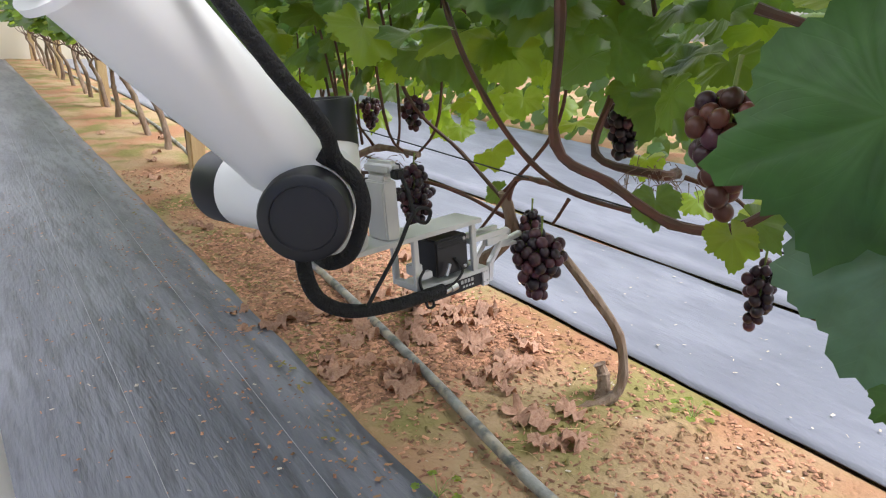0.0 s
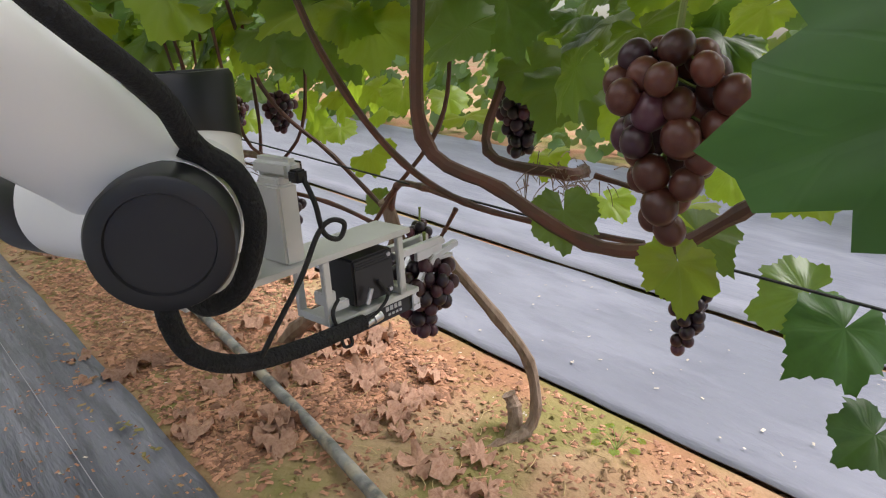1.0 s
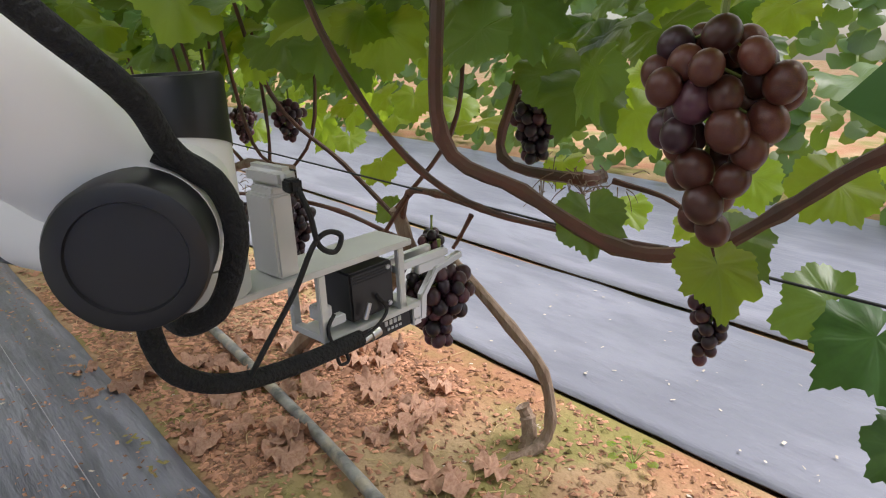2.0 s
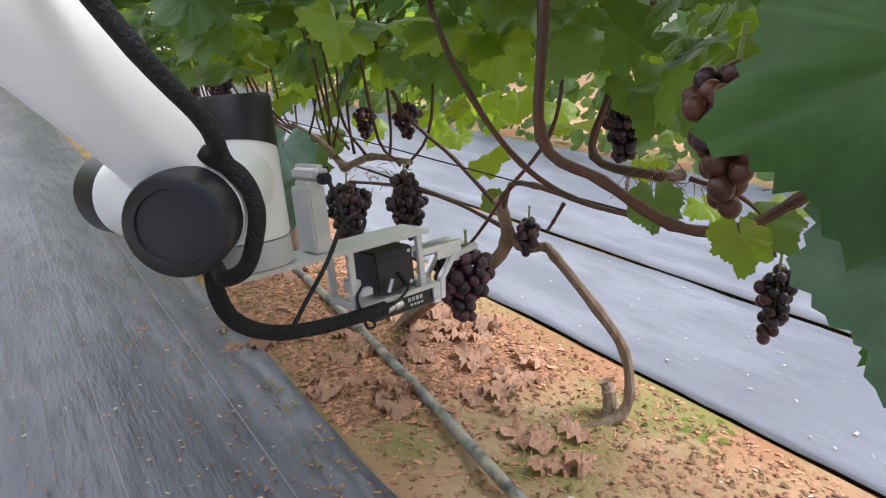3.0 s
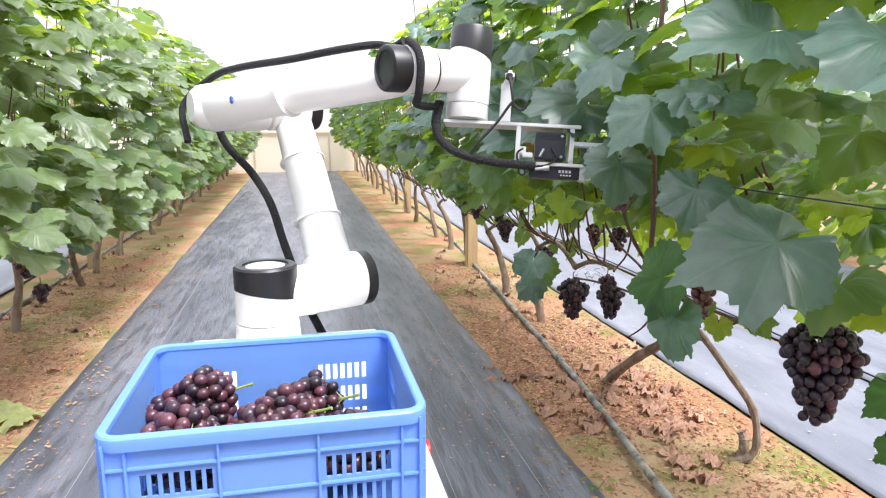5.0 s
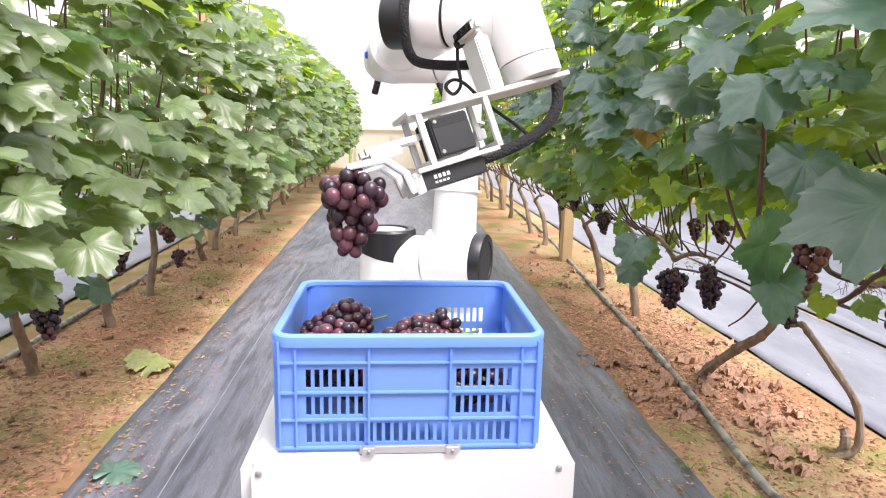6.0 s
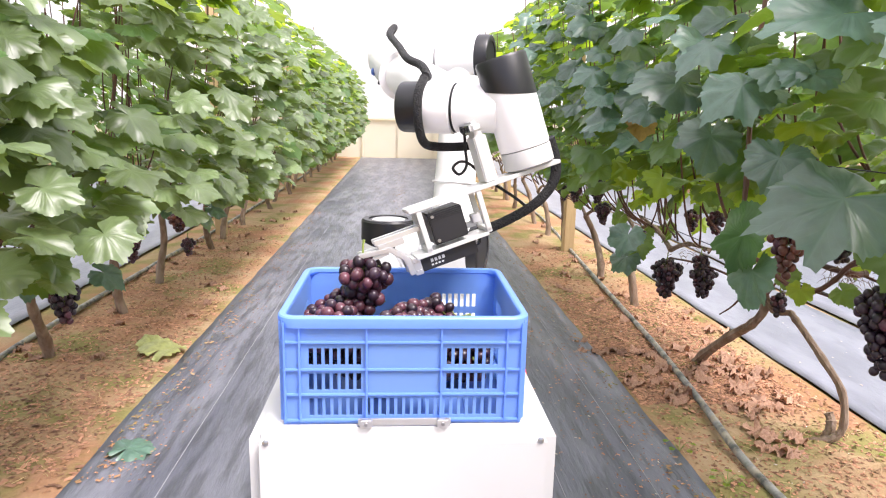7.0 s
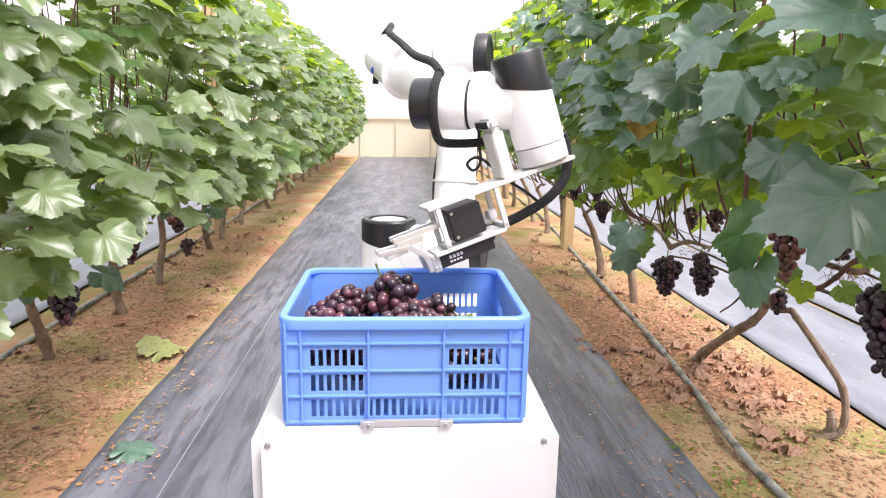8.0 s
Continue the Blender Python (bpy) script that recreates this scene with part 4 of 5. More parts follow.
def vine(side, y, rng, trunk=True, near=True, face=FACE_R, zmin=0.85, leaves=170, span=0.9):
    """One vine: gnarled trunk, canes that fan out to the aisle, leaves."""
    x = side * 1.64
    ob = thing("grape_vine", "trained grapevine with gnarled trunk, red-brown canes and green leaves", "grapevine", None, "vines along the aisle")
    top = Vector((side * rng.uniform(1.5, 1.62), y + rng.uniform(-0.1, 0.1), rng.uniform(0.45, 0.58)))
    if trunk:
        lean = rng.uniform(-0.3, 0.3)
        bm = bmesh.new()
        tube(bm, [(x + rng.uniform(-0.05, 0.05), y + lean, -0.03), (x, y + lean * 0.8, 0.12), (x - side * 0.03, y + lean * 0.3, 0.32), tuple(top)], 0.030, 0.019, seg=10, n=6, wobble=0.10, knots=0.15)
        part("trunk", bm, M_bark, ob, "grey-brown gnarled trunk")
    n = 12 if near else 6
    for k in range(n):
        yy = y + (k + 0.5) / n * span - span / 2 + rng.uniform(-0.06, 0.06)
        a = top + Vector((rng.uniform(-0.02, 0.02), (yy - y) * 0.95, 0.07 + (0.42 if side > 0 and 1.8 < y < 2.7 else 0)))
        reach = rng.uniform(0.1, 0.55) if k % 2 else rng.uniform(-0.1, 0.2)
        z1 = rng.uniform(1.7, 2.3)
        pts = [tuple(a), (a.x - side * reach * 0.4, yy, a.z + 0.16), (a.x - side * reach * 0.8, yy + rng.uniform(-0.1, 0.1), (a.z + z1) / 2), (a.x - side * reach, yy + rng.uniform(-0.15, 0.15), z1)]
        if side > 0 and 1.0 < y < 1.8:
            continue
        rods("cane", ob, [(pts, 0.0048 if near else 0.006, 0.0028)], M_cane, "" if k else "red-brown cane")
    for sgn in (() if side > 0 and 1.0 < y < 2.7 else (-1, 1)):
        rods("cordon", ob, [([tuple(top), tuple(top + Vector((0, sgn * 0.2, 0.07))), tuple(top + Vector((rng.uniform(-0.04, 0.04), sgn * span * 0.55, 0.10)))], 0.014, 0.008)], M_bark)
    ls = canopy(side, y - span / 2, y + span / 2, leaves, 0.205 if side > 0 else 0.225, rng, zmin, face)
    if side > 0 and 1.8 < y < 4.5:
        for _ in range(70):
            up = Vector((-rng.uniform(0.2, 0.8), rng.uniform(-0.5, 0.35), rng.uniform(0.3, 1.0)))
            ls.append((Vector((rng.uniform(1.32, 2.0), y + rng.uniform(-0.45, 0.45), rng.uniform(0.90, 1.16))), leaf_turn(up, (-rng.uniform(0.2, 1.0), rng.uniform(-0.8, 0.8), -rng.uniform(0.3, 0.9))), rng.uniform(0.12, 0.20)))
    third = [[], [], []]
    for l in ls:
        third[0 if l[0].z > 1.75 and rng.random() < 0.5 else (1 if rng.random() < (0.25 if side > 0 else 0.2) else 2)].append(l)
    shapes = FINE if near else (COARSE if y < 10 else ROUGHEST)
    # the left row's main leaves take the colour with top light painted in
    for group, m in zip(third, (M_leaf_y, M_leaf_y if side > 0 else M_leaf, M_leaf if side > 0 else M_leaf_lit_top)):
        if group:
            f = new("foliage", leaves_mesh("foliage", group, shapes, m))
            f.parent = ob
            tagged(f, "dense green lobed vine leaves", kind="stuff")
    return ob


rng = random.Random(11)
row_right = [0.45, 1.35, 2.25, 3.15] + [4.05 + 0.9 * k for k in range(16)]
row_left = [1.0, 1.9, 2.8, 3.7, 4.6] + [5.5 + 0.9 * k for k in range(14)]
near_right = {}
for y in row_right:
    near_right[y] = vine(1, y, rng, trunk=not 1.2 < y < 3.3, near=y < 5, face=FACE_R, zmin=0.80 if y > 3.5 else 0.92, leaves=310 if y < 5 else 230)
near_left = {}
for y in row_left:
    near_left[y] = vine(-1, y, rng, near=y < 5, face=FACE_L, zmin=0.70 if y < 4.2 else 0.45, leaves=300 if y < 5 else 250)
for side in (-1, 1):
    for k in range(9):
        ob = thing("grape_vine", "distant grapevine in the next row, green and leafy", "grapevine", None, "vines in the next rows")
        y = 0.2 + k * 2.0
        bm = bmesh.new()
        tube(bm, [(side * 5.6, y, -0.03), (side * 5.55, y + 0.1, 0.4), (side * 5.5, y, 0.9)], 0.03, 0.02, seg=7, n=4, wobble=0.1)
        part("trunk", bm, M_bark, ob)
        pl = [(Vector((side * (4.9 + 0.9 * rng.random() ** 2), y + rng.uniform(-1, 1), rng.uniform(0.08, 2.3))), leaf_turn((-side * rng.uniform(0.2, 1), rng.uniform(-0.5, 0.5), rng.uniform(0.2, 1)), (-side, rng.uniform(-1, 1), -rng.uniform(0.2, 1))), rng.uniform(0.13, 0.22)) for _ in range(620)]
        f = new("foliage", leaves_mesh("foliage", pl, ROUGHEST, M_leaf))
        f.parent = ob
        tagged(f, "dense green leaves of a distant row", kind="stuff")

# the vine beside the cart: two old trunks that meet in a fork, and its long canes
old = near_right[2.25]
rods("trunk", old, [([(1.60, 3.02, -0.03), (1.625, 2.955, 0.06), (1.62, 2.72, 0.24), (1.61, 2.52, 0.37), (1.60, 2.42, 0.48), (1.57, 2.42, 0.60)], 0.026, 0.016),
                    ([(1.66, 2.20, -0.025), (1.72, 2.165, 0.0), (1.775, 2.13, 0.035), (1.795, 2.12, 0.10), (1.785, 2.145, 0.22), (1.725, 2.20, 0.335), (1.66, 2.30, 0.462), (1.655, 2.33, 0.478), (1.61, 2.38, 0.475), (1.59, 2.43, 0.56)], 0.0160, 0.0115),
                    ([(1.745, 2.155, -0.01), (1.775, 2.165, 0.03), (1.79, 2.185, 0.075), (1.785, 2.20, 0.105)], 0.024, 0.016)], M_bark, "grey-brown gnarled trunk")
rods("cane", old, [([(1.20, 1.95, 1.75), (1.15, 1.88, 1.35), (1.125, 1.81, 1.05), (1.122, 1.795, 0.867), (1.155, 1.71, 0.82), (1.19, 1.622, 0.776), (1.215, 1.55, 0.783), (1.225, 1.49, 0.83), (1.22, 1.42, 0.89), (1.25, 1.32, 0.93), (1.32, 1.15, 0.96)], 0.008, 0.0065),
                   ([(1.25, 2.42, 1.35), (1.24, 2.25, 1.05), (1.23, 2.10, 0.895), (1.30, 2.04, 0.78), (1.38, 1.98, 0.715), (1.42, 1.86, 0.70), (1.45, 1.70, 0.70)], 0.0062, 0.0045),
                   ([(1.59, 2.43, 0.56), (1.52, 2.32, 0.66), (1.44, 2.15, 0.70), (1.38, 1.98, 0.715)], 0.0075, 0.006),
                   ([(1.59, 2.43, 0.56), (1.55, 2.60, 0.68), (1.45, 2.75, 0.84), (1.35, 2.78, 1.2), (1.30, 2.80, 1.6)], 0.006, 0.004),
                   ([(1.57, 2.42, 0.60), (1.62, 2.30, 0.78), (1.55, 2.2, 0.98), (1.42, 2.1, 1.3)], 0.0055, 0.004),
                   ([(1.59, 2.43, 0.52), (1.50, 2.55, 0.58), (1.42, 2.70, 0.60), (1.38, 2.90, 0.58)], 0.006, 0.0045),
                   ([(1.66, 1.95, 0.735), (1.60, 1.953, 0.737), (1.56, 2.10, 0.76), (1.62, 2.12, 0.90)], 0.012, 0.008),
                   ([(1.62, 1.90, 0.74), (1.64, 1.80, 0.72), (1.655, 1.74, 0.67), (1.655, 1.726, 0.62)], 0.005, 0.003),
                   ([(1.38, 2.0, 0.70), (1.375, 2.02, 0.66), (1.37, 2.03, 0.64)], 0.004, 0.003),
                   ([(1.50, 2.3, 0.66), (1.46, 2.4, 0.50), (1.45, 2.5, 0.42)], 0.005, 0.003)], M_cane, "long red-brown cane")
rods("tendril_stalk", old, [([(1.09, 1.49, 1.06), (1.13, 1.42, 1.03), (1.20, 1.38, 0.96), (1.22, 1.42, 0.89)], 0.0055, 0.0045)], M_cane)
for k in range(90):
    a = Vector((1.60 + random.gauss(0, 0.03), 1.95 + random.gauss(0, 0.05), 0.73 + random.gauss(0, 0.015)))
    if k > 60:
        a = Vector((1.40 + random.gauss(0, 0.03), 2.75 + random.gauss(0, 0.05), 0.62 + random.gauss(0, 0.02)))
    d = Vector((random.gauss(0, 1), random.gauss(0, 1), random.gauss(-0.5, 0.7))).normalized() * random.uniform(0.02, 0.05)
    if k == 0:
        bm_t = bmesh.new()
    tube(bm_t, [tuple(a), tuple(a + d * 0.6), tuple(a + d + Vector((0, 0, -0.01)))], 0.0012, 0.0006, seg=4, n=2)
tagged(part("dry_tendril_tuft", bm_t, M_bark, old, "tuft of dry tendrils"), kind="stuff")

# large leaves that reach into the aisle, one by one
hero = [  # place, upper side, tip, size, waxy
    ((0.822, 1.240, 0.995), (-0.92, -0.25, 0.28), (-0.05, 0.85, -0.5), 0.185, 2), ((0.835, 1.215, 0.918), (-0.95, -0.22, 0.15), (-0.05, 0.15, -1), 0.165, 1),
    ((0.87, 1.00, 1.105), (-0.22, -0.60, 0.76), (-0.85, 0.25, -0.40), 0.27, 1),
    ((0.86, 1.06, 1.43), (-0.1, -0.55, 0.85), (-0.9, 0.2, -0.35), 0.26, 1), ((0.90, 1.27, 1.16), (-0.4, -0.7, 0.5), (-0.35, -0.1, -0.9), 0.17, 1),
    ((0.90, 1.83, 1.345), (0.0, -0.55, 0.85), (-0.9, 0.0, -0.30), 0.30, 1), ((0.85, 1.50, 1.20), (-0.2, -0.8, 0.5), (-0.25, -0.2, -0.9), 0.18, 1), ((0.87, 1.41, 1.32), (-0.25, -0.6, 0.75), (-0.6, -0.1, -0.6), 0.20, 1),
    ((0.98, 2.40, 0.78), (-0.5, -0.65, 0.55), (-0.5, -0.3, -0.8), 0.17, 1), ((1.0, 2.45, 0.68), (-0.5, -0.6, 0.6), (-0.6, 0.1, -0.7), 0.16, 1), ((1.08, 2.55, 0.72), (-0.4, -0.6, 0.6), (0.3, -0.3, -0.8), 0.15, 0),
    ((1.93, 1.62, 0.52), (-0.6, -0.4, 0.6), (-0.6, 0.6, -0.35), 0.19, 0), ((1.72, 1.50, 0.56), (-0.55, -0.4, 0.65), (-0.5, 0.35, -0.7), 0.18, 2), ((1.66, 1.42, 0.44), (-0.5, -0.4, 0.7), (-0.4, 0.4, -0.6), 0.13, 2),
    ((0.98, 1.52, 1.32), (-0.4, -0.6, 0.8), (-0.6, 0.4, -0.6), 0.19, 1), ((1.12, 1.95, 1.30), (-0.4, -0.5, 0.8), (-0.7, -0.3, -0.5), 0.18, 1),
    ((0.95, 1.75, 1.22), (-0.35, -0.5, 0.85), (-0.7, 0.1, -0.5), 0.18, 1), ((1.06, 2.3, 1.36), (-0.4, -0.4, 0.85), (-0.8, -0.2, -0.4), 0.18, 1),
    ((1.05, 2.62, 1.15), (-0.3, -0.5, 0.8), (-0.6, -0.3, -0.7), 0.16, 1), ((1.02, 3.05, 1.2), (-0.4, -0.4, 0.8), (-0.8, -0.2, -0.5), 0.17, 1),
    ((1.20, 1.66, 0.80), (-0.6, -0.5, 0.6), (-0.2, -0.3, -0.9), 0.085, 0), ((1.14, 1.50, 0.80), (-0.4, -0.6, 0.6), (-0.3, -0.4, -0.8), 0.08, 0), ((1.30, 1.56, 0.78), (-0.6, -0.3, 0.7), (0.3, -0.6, -0.7), 0.09, 0),
    ((1.55, 2.0, 0.92), (-0.6, -0.5, 0.5), (0.2, -0.3, -0.9), 0.14, 0), ((1.35, 2.18, 0.98), (-0.7, -0.5, 0.4), (-0.1, -0.2, -0.9), 0.16, 0), ((1.48, 2.0, 1.02), (-0.6, -0.6, 0.4), (0.2, -0.1, -0.9), 0.17, 0),
    ((1.62, 2.5, 0.58), (-0.5, -0.4, 0.7), (-0.3, 0.4, -0.7), 0.09, 0), ((1.80, 1.98, 0.84), (-0.6, -0.5, 0.5), (0.3, -0.4, -0.8), 0.15, 0)]
for k, (at, up, tip, size, waxy) in enumerate(hero):
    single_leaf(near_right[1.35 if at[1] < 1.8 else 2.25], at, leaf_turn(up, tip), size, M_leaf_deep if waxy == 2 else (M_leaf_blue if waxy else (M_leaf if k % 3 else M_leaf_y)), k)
# young leaves, lit from behind, low between the canes
for k in range(90):
    at = (random.uniform(1.62, 2.02), random.uniform(1.3, 3.6), random.uniform(0.62, 1.12)) if k < 46 else (random.uniform(1.28, 1.95), random.uniform(2.7, 5.2), random.uniform(0.62, 1.0))
    single_leaf(near_right[1.35 if at[1] < 1.8 else (2.25 if at[1] < 2.7 else 3.15)], at, leaf_turn((-random.uniform(0.2, 0.8), random.uniform(-0.5, 0.2), random.uniform(0.2, 0.9)), (random.uniform(-0.6, 0.5), random.uniform(-0.7, 0.5), -0.7)), random.uniform(0.10, 0.17), M_leaf_y if k < 46 or k % 2 else M_leaf, k)
single_leaf(old, (1.03, 2.47, 1.23), leaf_turn((-0.6, -0.7, 0.2), (0.1, 0.2, -1)), 0.15, M_leaf_brown, 1, WITHERED, label="withered yellow-brown leaf")
# sparse big waxy leaves hanging low on the far-side row
for k, (y, z) in enumerate(((2.29, 0.73), (2.2, 0.65), (2.97, 0.47), (3.02, 0.69), (3.71, 0.67), (4.06, 0.87), (2.61, 0.88), (2.86, 1.09), (2.25, 1.08), (3.49, 1.27), (4.64, 0.54))):
    root = min(near_left, key=lambda v: abs(v - y))
    single_leaf(near_left[root], (-1.22 - 0.05 * (k % 3), y, z), leaf_turn((0.5, -0.35, 0.7), (0.5, (-1) ** k * 0.4, -0.7)), 0.17 + 0.015 * (k % 4), M_leaf_blue if k % 3 else M_leaf, k)
for side, vines, face in ((1, near_right, FACE_R), (-1, near_left, FACE_L)):
    for y, ob in list(vines.items())[:6]:
        for k in range(16):
            yy = y + random.uniform(-0.45, 0.45)
            z = random.uniform(1.15, 2.0) if side > 0 else random.uniform(0.86 if y < 4.2 else 0.66, 1.9)
            if side > 0 and yy < 2.0:
                z = max(z, 1.35)
            x = inner(face, z) - random.uniform(0.0, 0.12)
            single_leaf(ob, (side * x, yy, z), leaf_turn((-side * random.uniform(-0.05, 0.4), random.uniform(-0.65, 0.0), random.uniform(0.6, 1.0)), (-side * 0.7, random.uniform(-0.6, 0.6), -random.uniform(0.3, 0.9))), random.uniform(0.15, 0.22), M_leaf_blue if side > 0 else M_leaf_lit_top, k)

for x, z in ((1.46, 0.70), (1.32, 1.12), (1.30, 1.6), (-1.46, 0.66), (-1.3, 1.2)):
    bm = bmesh.new()
    tube(bm, [(x, -0.9, z), (x, 6, z - 0.015), (x, 12, z), (x, 18.5, z)], 0.0022, seg=5, n=6)
    tagged(new("trellis_wire", mesh_of("trellis_wire", bm, M_wire)), "thin black trellis wire strung along the vines", "wire", kind="structure")
for k, (x, y) in enumerate(((1.65, 5.85), (1.65, 9.5), (1.65, 13.5), (-1.72, 6.5), (-1.72, 10.5), (-1.72, 14.5), (1.65, 18.2), (-1.72, 18.2))):
    bm = bmesh.new()
    box(bm, (0.10, 0.10, 2.3), (0, 0, 1.12), 0.008)
    tagged(new("trellis_post", mesh_of("trellis_post", bm, M_wood)), "pale square timber trellis post", "post", "trellis posts").matrix_basis = pose(x, y, 0)

# ---------------- litter ----------------
def dead_leaf(x, y, size, k, material=None, z=0.012, name="fallen_leaf", label="curled withered pinkish-brown vine leaf on the soil"):
    ob = new(name, leaves_mesh(name, [((0, 0, 0), Matrix.Identity(3), 1.0)], [WITHERED[k % 4]], material or M_leaf_dead))
    tagged(ob, label, "leaf", "fallen leaves")
    ob.matrix_basis = Matrix.LocRotScale((x, y, soil_height(x, y) + z if soil_height(x, y) > -0.02 else z), Euler((random.uniform(-0.3, 0.3), random.uniform(-0.3, 0.3), random.uniform(0, 6.2))), (size, size, size * 0.9))
    return ob


piles = ((1.59, 2.49, 10, 0.075), (1.70, 2.80, 16, 0.11), (1.537, 2.131, 6, 0.045), (1.205, 2.71, 3, 0.03), (1.31, 2.55, 5, 0.04), (1.42, 2.95, 7, 0.1), (1.24, 3.15, 6, 0.12), (1.80, 3.2, 8, 0.15))
for cx, cy, n, spread in piles:
    for k in range(n):
        dead_leaf(cx + random.gauss(0, spread), cy + random.gauss(0, spread * 0.8), random.uniform(0.07, 0.12), k)
for k in range(80):
    y = random.uniform(2.5, 8)
    dead_leaf(random.choice((random.uniform(1.2, 2.0), random.uniform(-1.9, -1.15))), y, random.uniform(0.06, 0.10), k)
ob = single_leaf(None, (-0.90, 2.10, 0.035), leaf_turn((0, -0.15, 1), (0.6, 1, 0)), 0.20, M_leaf_blue, 2, name="fallen_leaf")
tagged(ob, "green vine leaf fallen on the black mat", "leaf", "fallen leaves")
for at, s, a in (((-1.14, 3.11, 0.035), 0.26, 1.2), ((-1.20, 3.22, 0.04), 0.2, 4)):
    ob = single_leaf(None, at, leaf_turn((0, -0.1, 1), (math.cos(a), math.sin(a), 0)), s, M_leaf_pale, 3, name="fallen_leaf")
    tagged(ob, "pale yellow-green wilted vine leaf on the soil", "leaf", "fallen leaves")


def scatter(name, n, material, areas, size, label, flat=0.35, seed=5):
    """Many crumbs or flakes lying on the ground in one mesh."""
    r = random.Random(seed)
    V, F = [], []
    for _ in range(n):
        x0, x1, y0, y1 = r.choice(areas)
        x, y = r.uniform(x0, x1), y0 + (y1 - y0) * r.random() ** 1.3
        h = soil_height(x, y)
        h = h if h > -0.02 else 0.021
        s, a, t = size * r.uniform(0.4, 1.3), r.uniform(0, 6.28), r.uniform(-0.6, 0.6)
        lx, ly = s, s * r.uniform(0.25, 0.8)
        b = len(V)
        for px, py, pz in ((-lx, -ly * 0.6, 0), (lx * 0.8, -ly, 0), (lx, ly * 0.7, 0), (-lx * 0.7, ly, 0), (0, 0, s * flat)):
            V.append((x + px * math.cos(a) - py * math.sin(a), y + px * math.sin(a) + py * math.cos(a), h + 0.001 + pz + (px * t * 0.5 if pz == 0 else 0) + abs(lx * t * 0.3)))
        F += [(b, b + 1, b + 4), (b + 1, b + 2, b + 4), (b + 2, b + 3, b + 4), (b + 3, b, b + 4), (b + 3, b + 2, b + 1, b)]
    me = bpy.data.meshes.new(name)
    me.from_pydata(V, [], F)
    me.materials.append(material)
    return tagged(new(name, me), label, "litter", kind="stuff")


scatter("soil_litter", 26000, M_litter, [(1.14, 2.02, 1.6, 6)] * 2 + [(1.14, 1.9, 2.5, 4.2)] * 3 + [(-1.9, -1.08, 2, 7)] * 3, 0.0095, "crumbled reddish leaf litter on the soil")
scatter("leaf_shreds", 1900, M_litter, [(1.2, 1.9, 2.4, 4.4)] * 2 + [(1.14, 1.5, 2.5, 6), (-1.9, -1.05, 2.0, 6.5), (-1.6, -1.0, 1.9, 4.5)], 0.017, "torn pinkish-brown leaf shreds on the soil", 0.3, 15)
scatter("dust_track", 900, M_soil, [(-0.05, 0.16, 4.5, 15), (1.0, 1.13, 1.5, 8), (-1.03, -0.86, 1.9, 8)], 0.010, "sandy crumbs trodden onto the mat", 0.15, 16)
scatter("clods", 1600, M_soil, [(1.14, 2.02, 1.4, 6), (-1.9, -1.05, 1.8, 6)], 0.011, "small clods of sandy soil", 0.9, 6)
scatter("mat_crumbs", 1700, M_litter, [(0.80, 1.11, 1.6, 4.5), (0.4, 1.1, 1.5, 6), (-1.0, -0.75, 1.9, 6)], 0.0055, "litter crumbs lying on the mat", 0.4, 7)
scatter("pale_flakes", 260, M_chips, [(0.4, 1.1, 1.5, 5), (1.14, 2.0, 1.5, 5), (2.1, 2.8, 1.6, 4)], 0.006, "pale flakes scattered on soil and mat", 0.2, 8)


def straws(n, seed):
    r = random.Random(seed)
    bm = bmesh.new()
    for _ in range(n):
        x, y, a, L = r.choice((r.uniform(1.15, 2.02), r.uniform(-1.85, -1.1))), r.uniform(1.6, 5.5), r.uniform(0, 6.28), r.uniform(0.02, 0.07)
        z = max(soil_height(x, y), 0) + 0.004
        tube(bm, [(x, y, z), (x + L * 0.5 * math.cos(a), y + L * 0.5 * math.sin(a), z + 0.005), (x + L * math.cos(a + 0.2), y + L * math.sin(a + 0.2), z)], 0.0011, 0.0008, seg=4, n=2)
    return tagged(new("straw", mesh_of("straw", bm, M_straw)), "dry straw and twigs strewn over the soil", "straw", kind="stuff")


straws(700, 3)
for x, y, n, s in ((1.909, 1.955, 7, 0.055), (1.13, 2.08, 5, 0.05), (1.2, 1.85, 6, 0.05)):
    bm = bmesh.new()
    wd = thing("weed", "small green weed sprouting beside the mat", "weed", pose(x, y, 0.01), "weeds")
    for k in range(n):
        a = 6.28 * k / n
        tube(bm, [(0, 0, 0), (s * 0.5 * math.cos(a), s * 0.5 * math.sin(a), s * 0.7), (s * math.cos(a), s * math.sin(a), s * 0.6)], 0.0014, 0.0006, seg=4, n=3)
    tagged(part("stem", bm, M_shoot, wd), kind="stuff")
    for k in range(n):
        a = 6.28 * k / n
        single_leaf(wd, (s * math.cos(a), s * math.sin(a), s * 0.6), leaf_turn((0, 0, 1), (math.cos(a), math.sin(a), -0.3)), s * 0.55, M_leaf_y, k, COARSE)

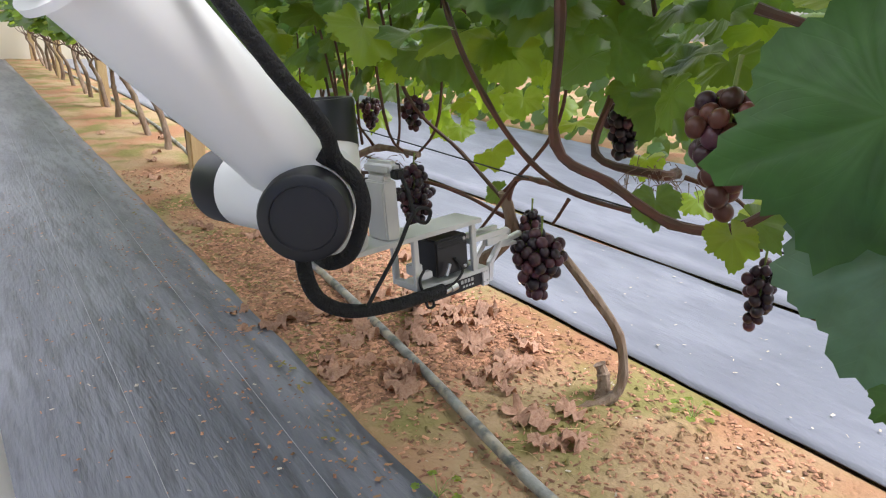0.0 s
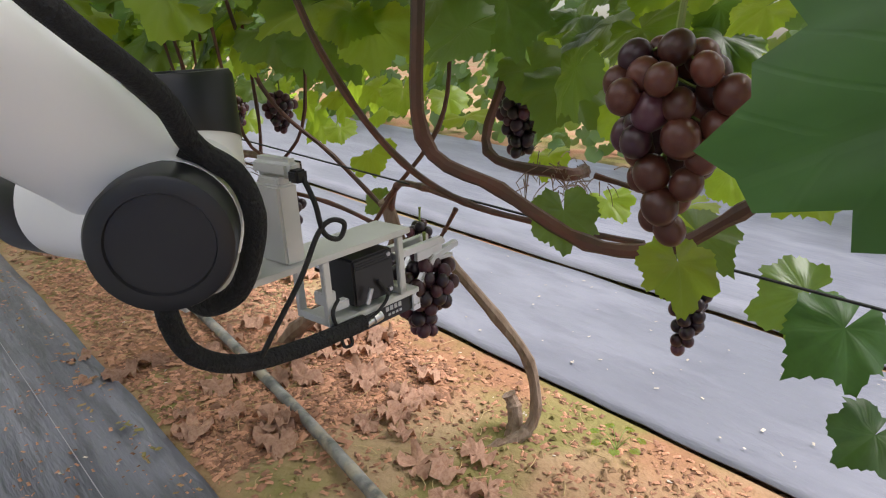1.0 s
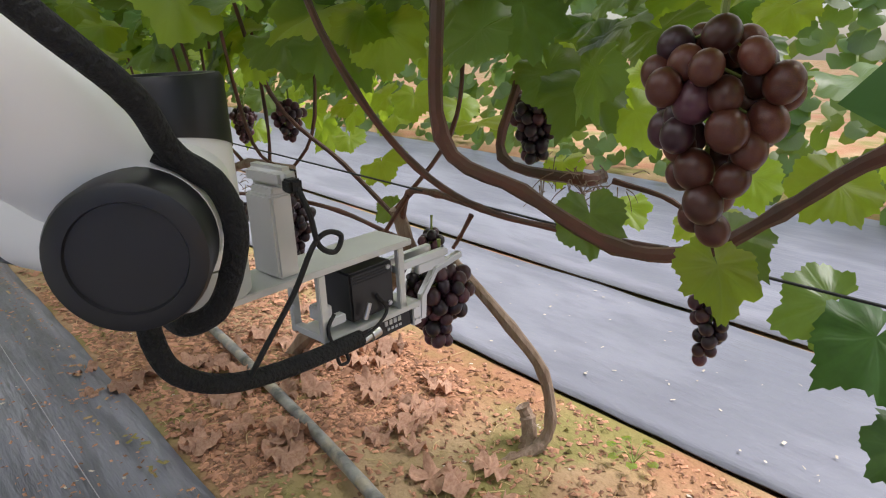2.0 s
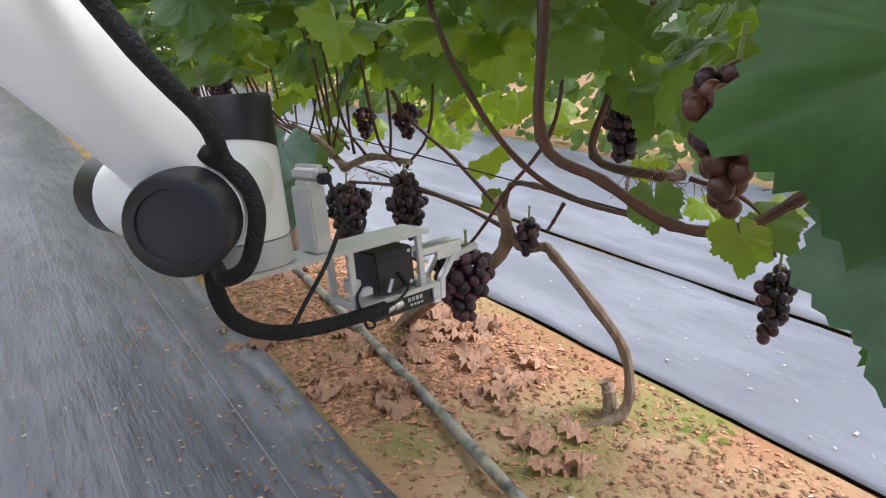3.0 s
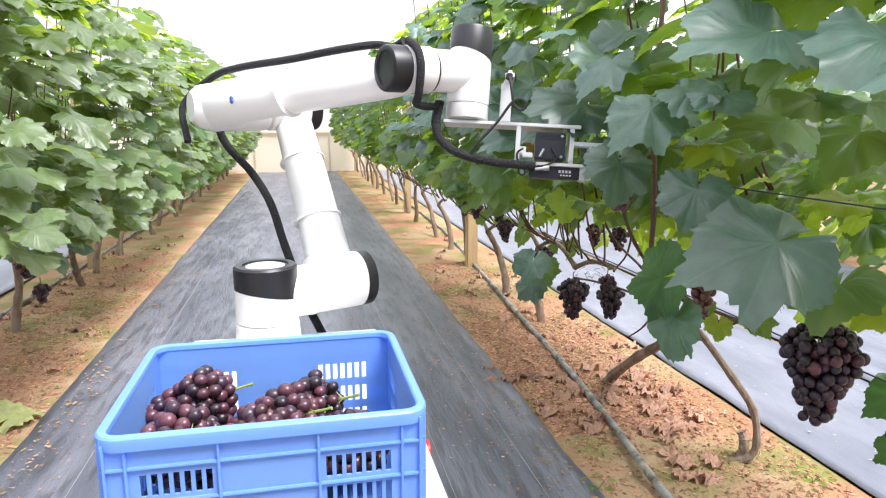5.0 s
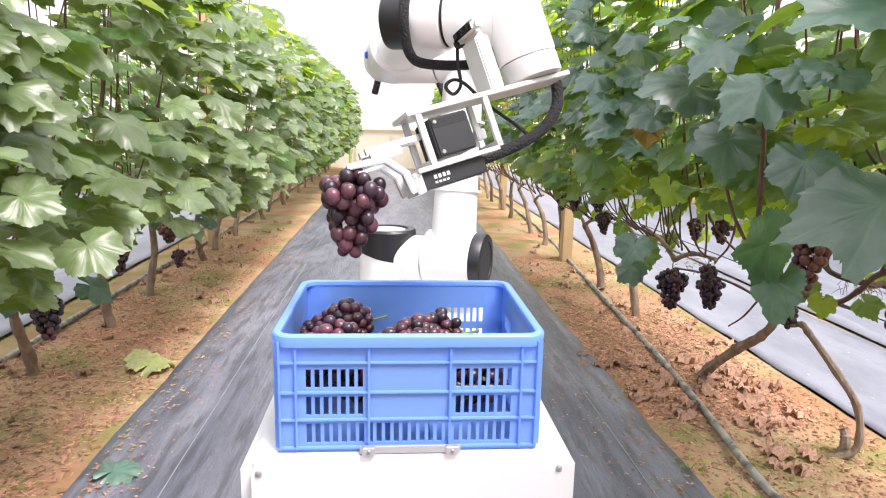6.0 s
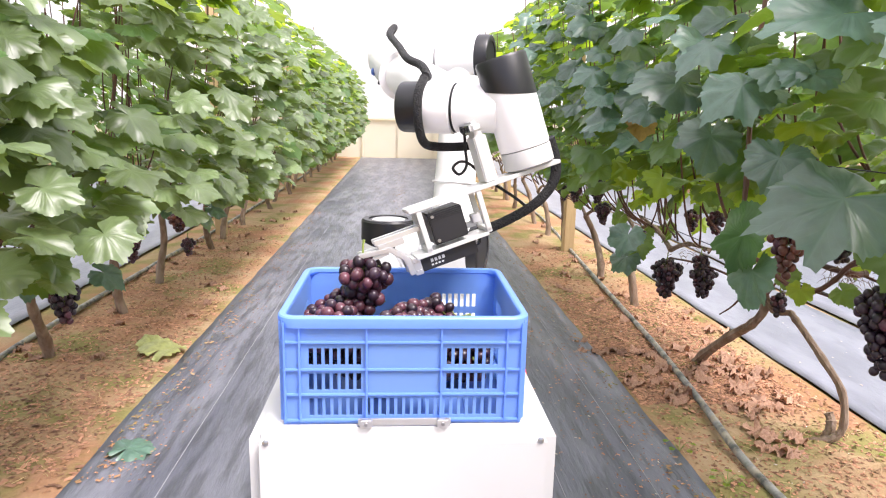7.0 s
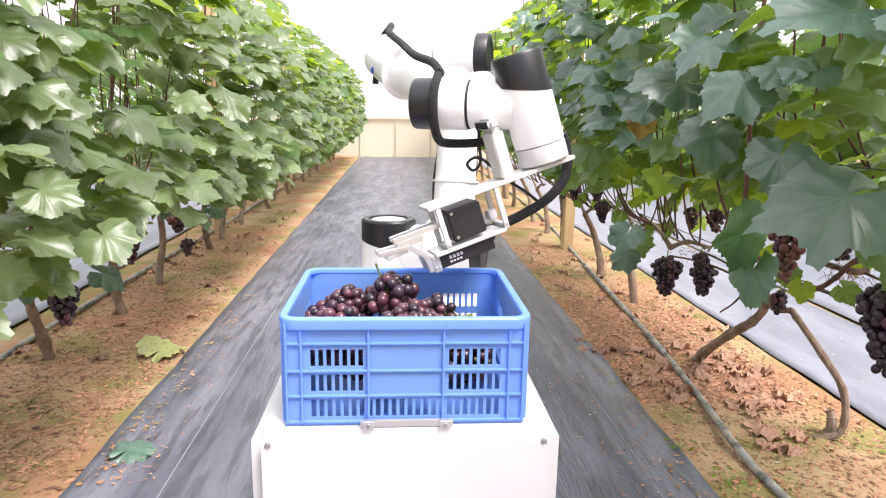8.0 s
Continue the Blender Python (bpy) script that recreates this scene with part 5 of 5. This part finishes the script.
# ---------------- movement ----------------
# seconds; base, shoulder, elbow, wrist, gripper turn, gripper tilt in degrees
JOINTS = [
    (0.0, 58.8, 36.9, 111.3, -153.6, -142.8, 3.0),
    (0.5, 59.5, 41.7, 100.5, -147.2, -141.8, 4.5),
    (1.0, 60.8, 43.5, 96.0, -143.5, -145.7, 1.4),
    (2.5, 58.7, 39.6, 104.6, -146.8, -144.3, -0.1),
    (3.0, 57.4, 32.7, 120.5, -159.0, -140.5, 4.1),
    (3.5, 54.3, 22.7, 146.1, -173.8, -145.5, 1.6),
    (4.0, 49.5, 6.5, 155.8, -167.8, -152.6, 2.4),
    (4.2, 30.9, -48.0, 158.7, -114.7, -155.3, -0.7),
    (4.3, 26.7, -53.8, 153.2, -97.4, -155.2, -6.4),
    (4.5, 32.9, -35.8, 137.5, -98.3, -155.7, -1.7),
    (4.7, 31.7, -35.4, 121.3, -86.5, -111.8, 12.5),
    (5.8, -18.4, -7.3, 95.9, -89.4, -221.4, -17.0),
    (6.0, -23.4, -7.0, 95.1, -88.6, -224.3, -21.4),
    (6.5, -24.6, -9.7, 107.0, -92.4, -238.3, -18.0),
    (7.0, -21.4, -9.1, 114.7, -99.2, -236.9, -17.3),
    (8.0, -17.9, -8.3, 113.3, -97.7, -236.6, -16.7),
]


def joint_angles(t):
    """The arm's six angles at a time: a smooth line through JOINTS."""
    T = [r[0] for r in JOINTS]
    A = np.array([r[1:] for r in JOINTS], dtype=float)
    d = np.diff(A, axis=0) / np.diff(T)[:, None]
    s = np.zeros_like(A)
    for i in range(1, len(T) - 1):
        same = d[i - 1] * d[i] > 0
        s[i] = np.where(same, 2 * d[i - 1] * d[i] / np.where(same, d[i - 1] + d[i], 1), 0)
    i = min(max(int(np.searchsorted(T, t, "right")) - 1, 0), len(T) - 2)
    h = T[i + 1] - T[i]
    u = (t - T[i]) / h
    return (2 * u ** 3 - 3 * u * u + 1) * A[i] + (u ** 3 - 2 * u * u + u) * h * s[i] + (3 * u * u - 2 * u ** 3) * A[i + 1] + (u ** 3 - u * u) * h * s[i + 1]


def arm_poses(t):
    """The poses of shoulder, upper arm, forearm, wrist, wrist end and gripper in the robot's space."""
    q1, q2, q3, q4, q5, q6 = joint_angles(t)
    m1 = pose(0, 0, 0, 0, 0, q1)
    m2 = m1 @ pose(S2, 0, H1, q2)
    m3 = m1 @ pose(0, 0, H1) @ pose(0, 0, 0, q2) @ pose(0, 0, A2) @ pose(0, 0, 0, q3)
    m4 = m3 @ pose(0, 0, A3) @ pose(0, 0, 0, q4)
    m5 = m4 @ pose(XW, 0, 0) @ pose(0, 0, 0, 0, q6, 0)
    m6 = m5 @ pose(0, 0, -D5) @ pose(0, 0, 0, 0, 0, q5)
    return m1, m2, m3, m4, m5, m6


GRASP, DROP = 2.3, 7.0


def held(t):
    """Where the bunch hangs while the gripper holds it: upright under the finger tips."""
    m = pose(BX, BY, CTOP) @ arm_poses(t)[5]
    p = m @ Vector((0.0, 0.415, -0.060))
    y = m.to_3x3() @ Vector((0, 1, 0))
    return Matrix.Translation(p) @ pose(0, 0, 0, 0, 0, math.degrees(math.atan2(y.y, y.x)))


def motions():
    times = [k * 0.1 for k in range(81)]
    for k, ob in enumerate((shoulder, upper, fore, wrist, wrist2, grip)):
        walk(ob, [(t, arm_poses(t)[k]) for t in times])
    rest = held(DROP)
    rows = []
    for t in times:
        if t <= GRASP:
            m = held(GRASP)
        elif t <= DROP:
            m = held(t)
        else:
            u = min(1.0, (t - DROP) / 0.35)
            u = u * u * (3 - 2 * u)
            m = Matrix.Translation(rest.translation + Vector((0.035, 0.0, -0.048)) * u) @ rest.to_3x3().to_4x4() @ pose(0, 0, 0, 0, 24 * u, 0)
        rows.append((t, m))
    walk(picked, rows)


motions()
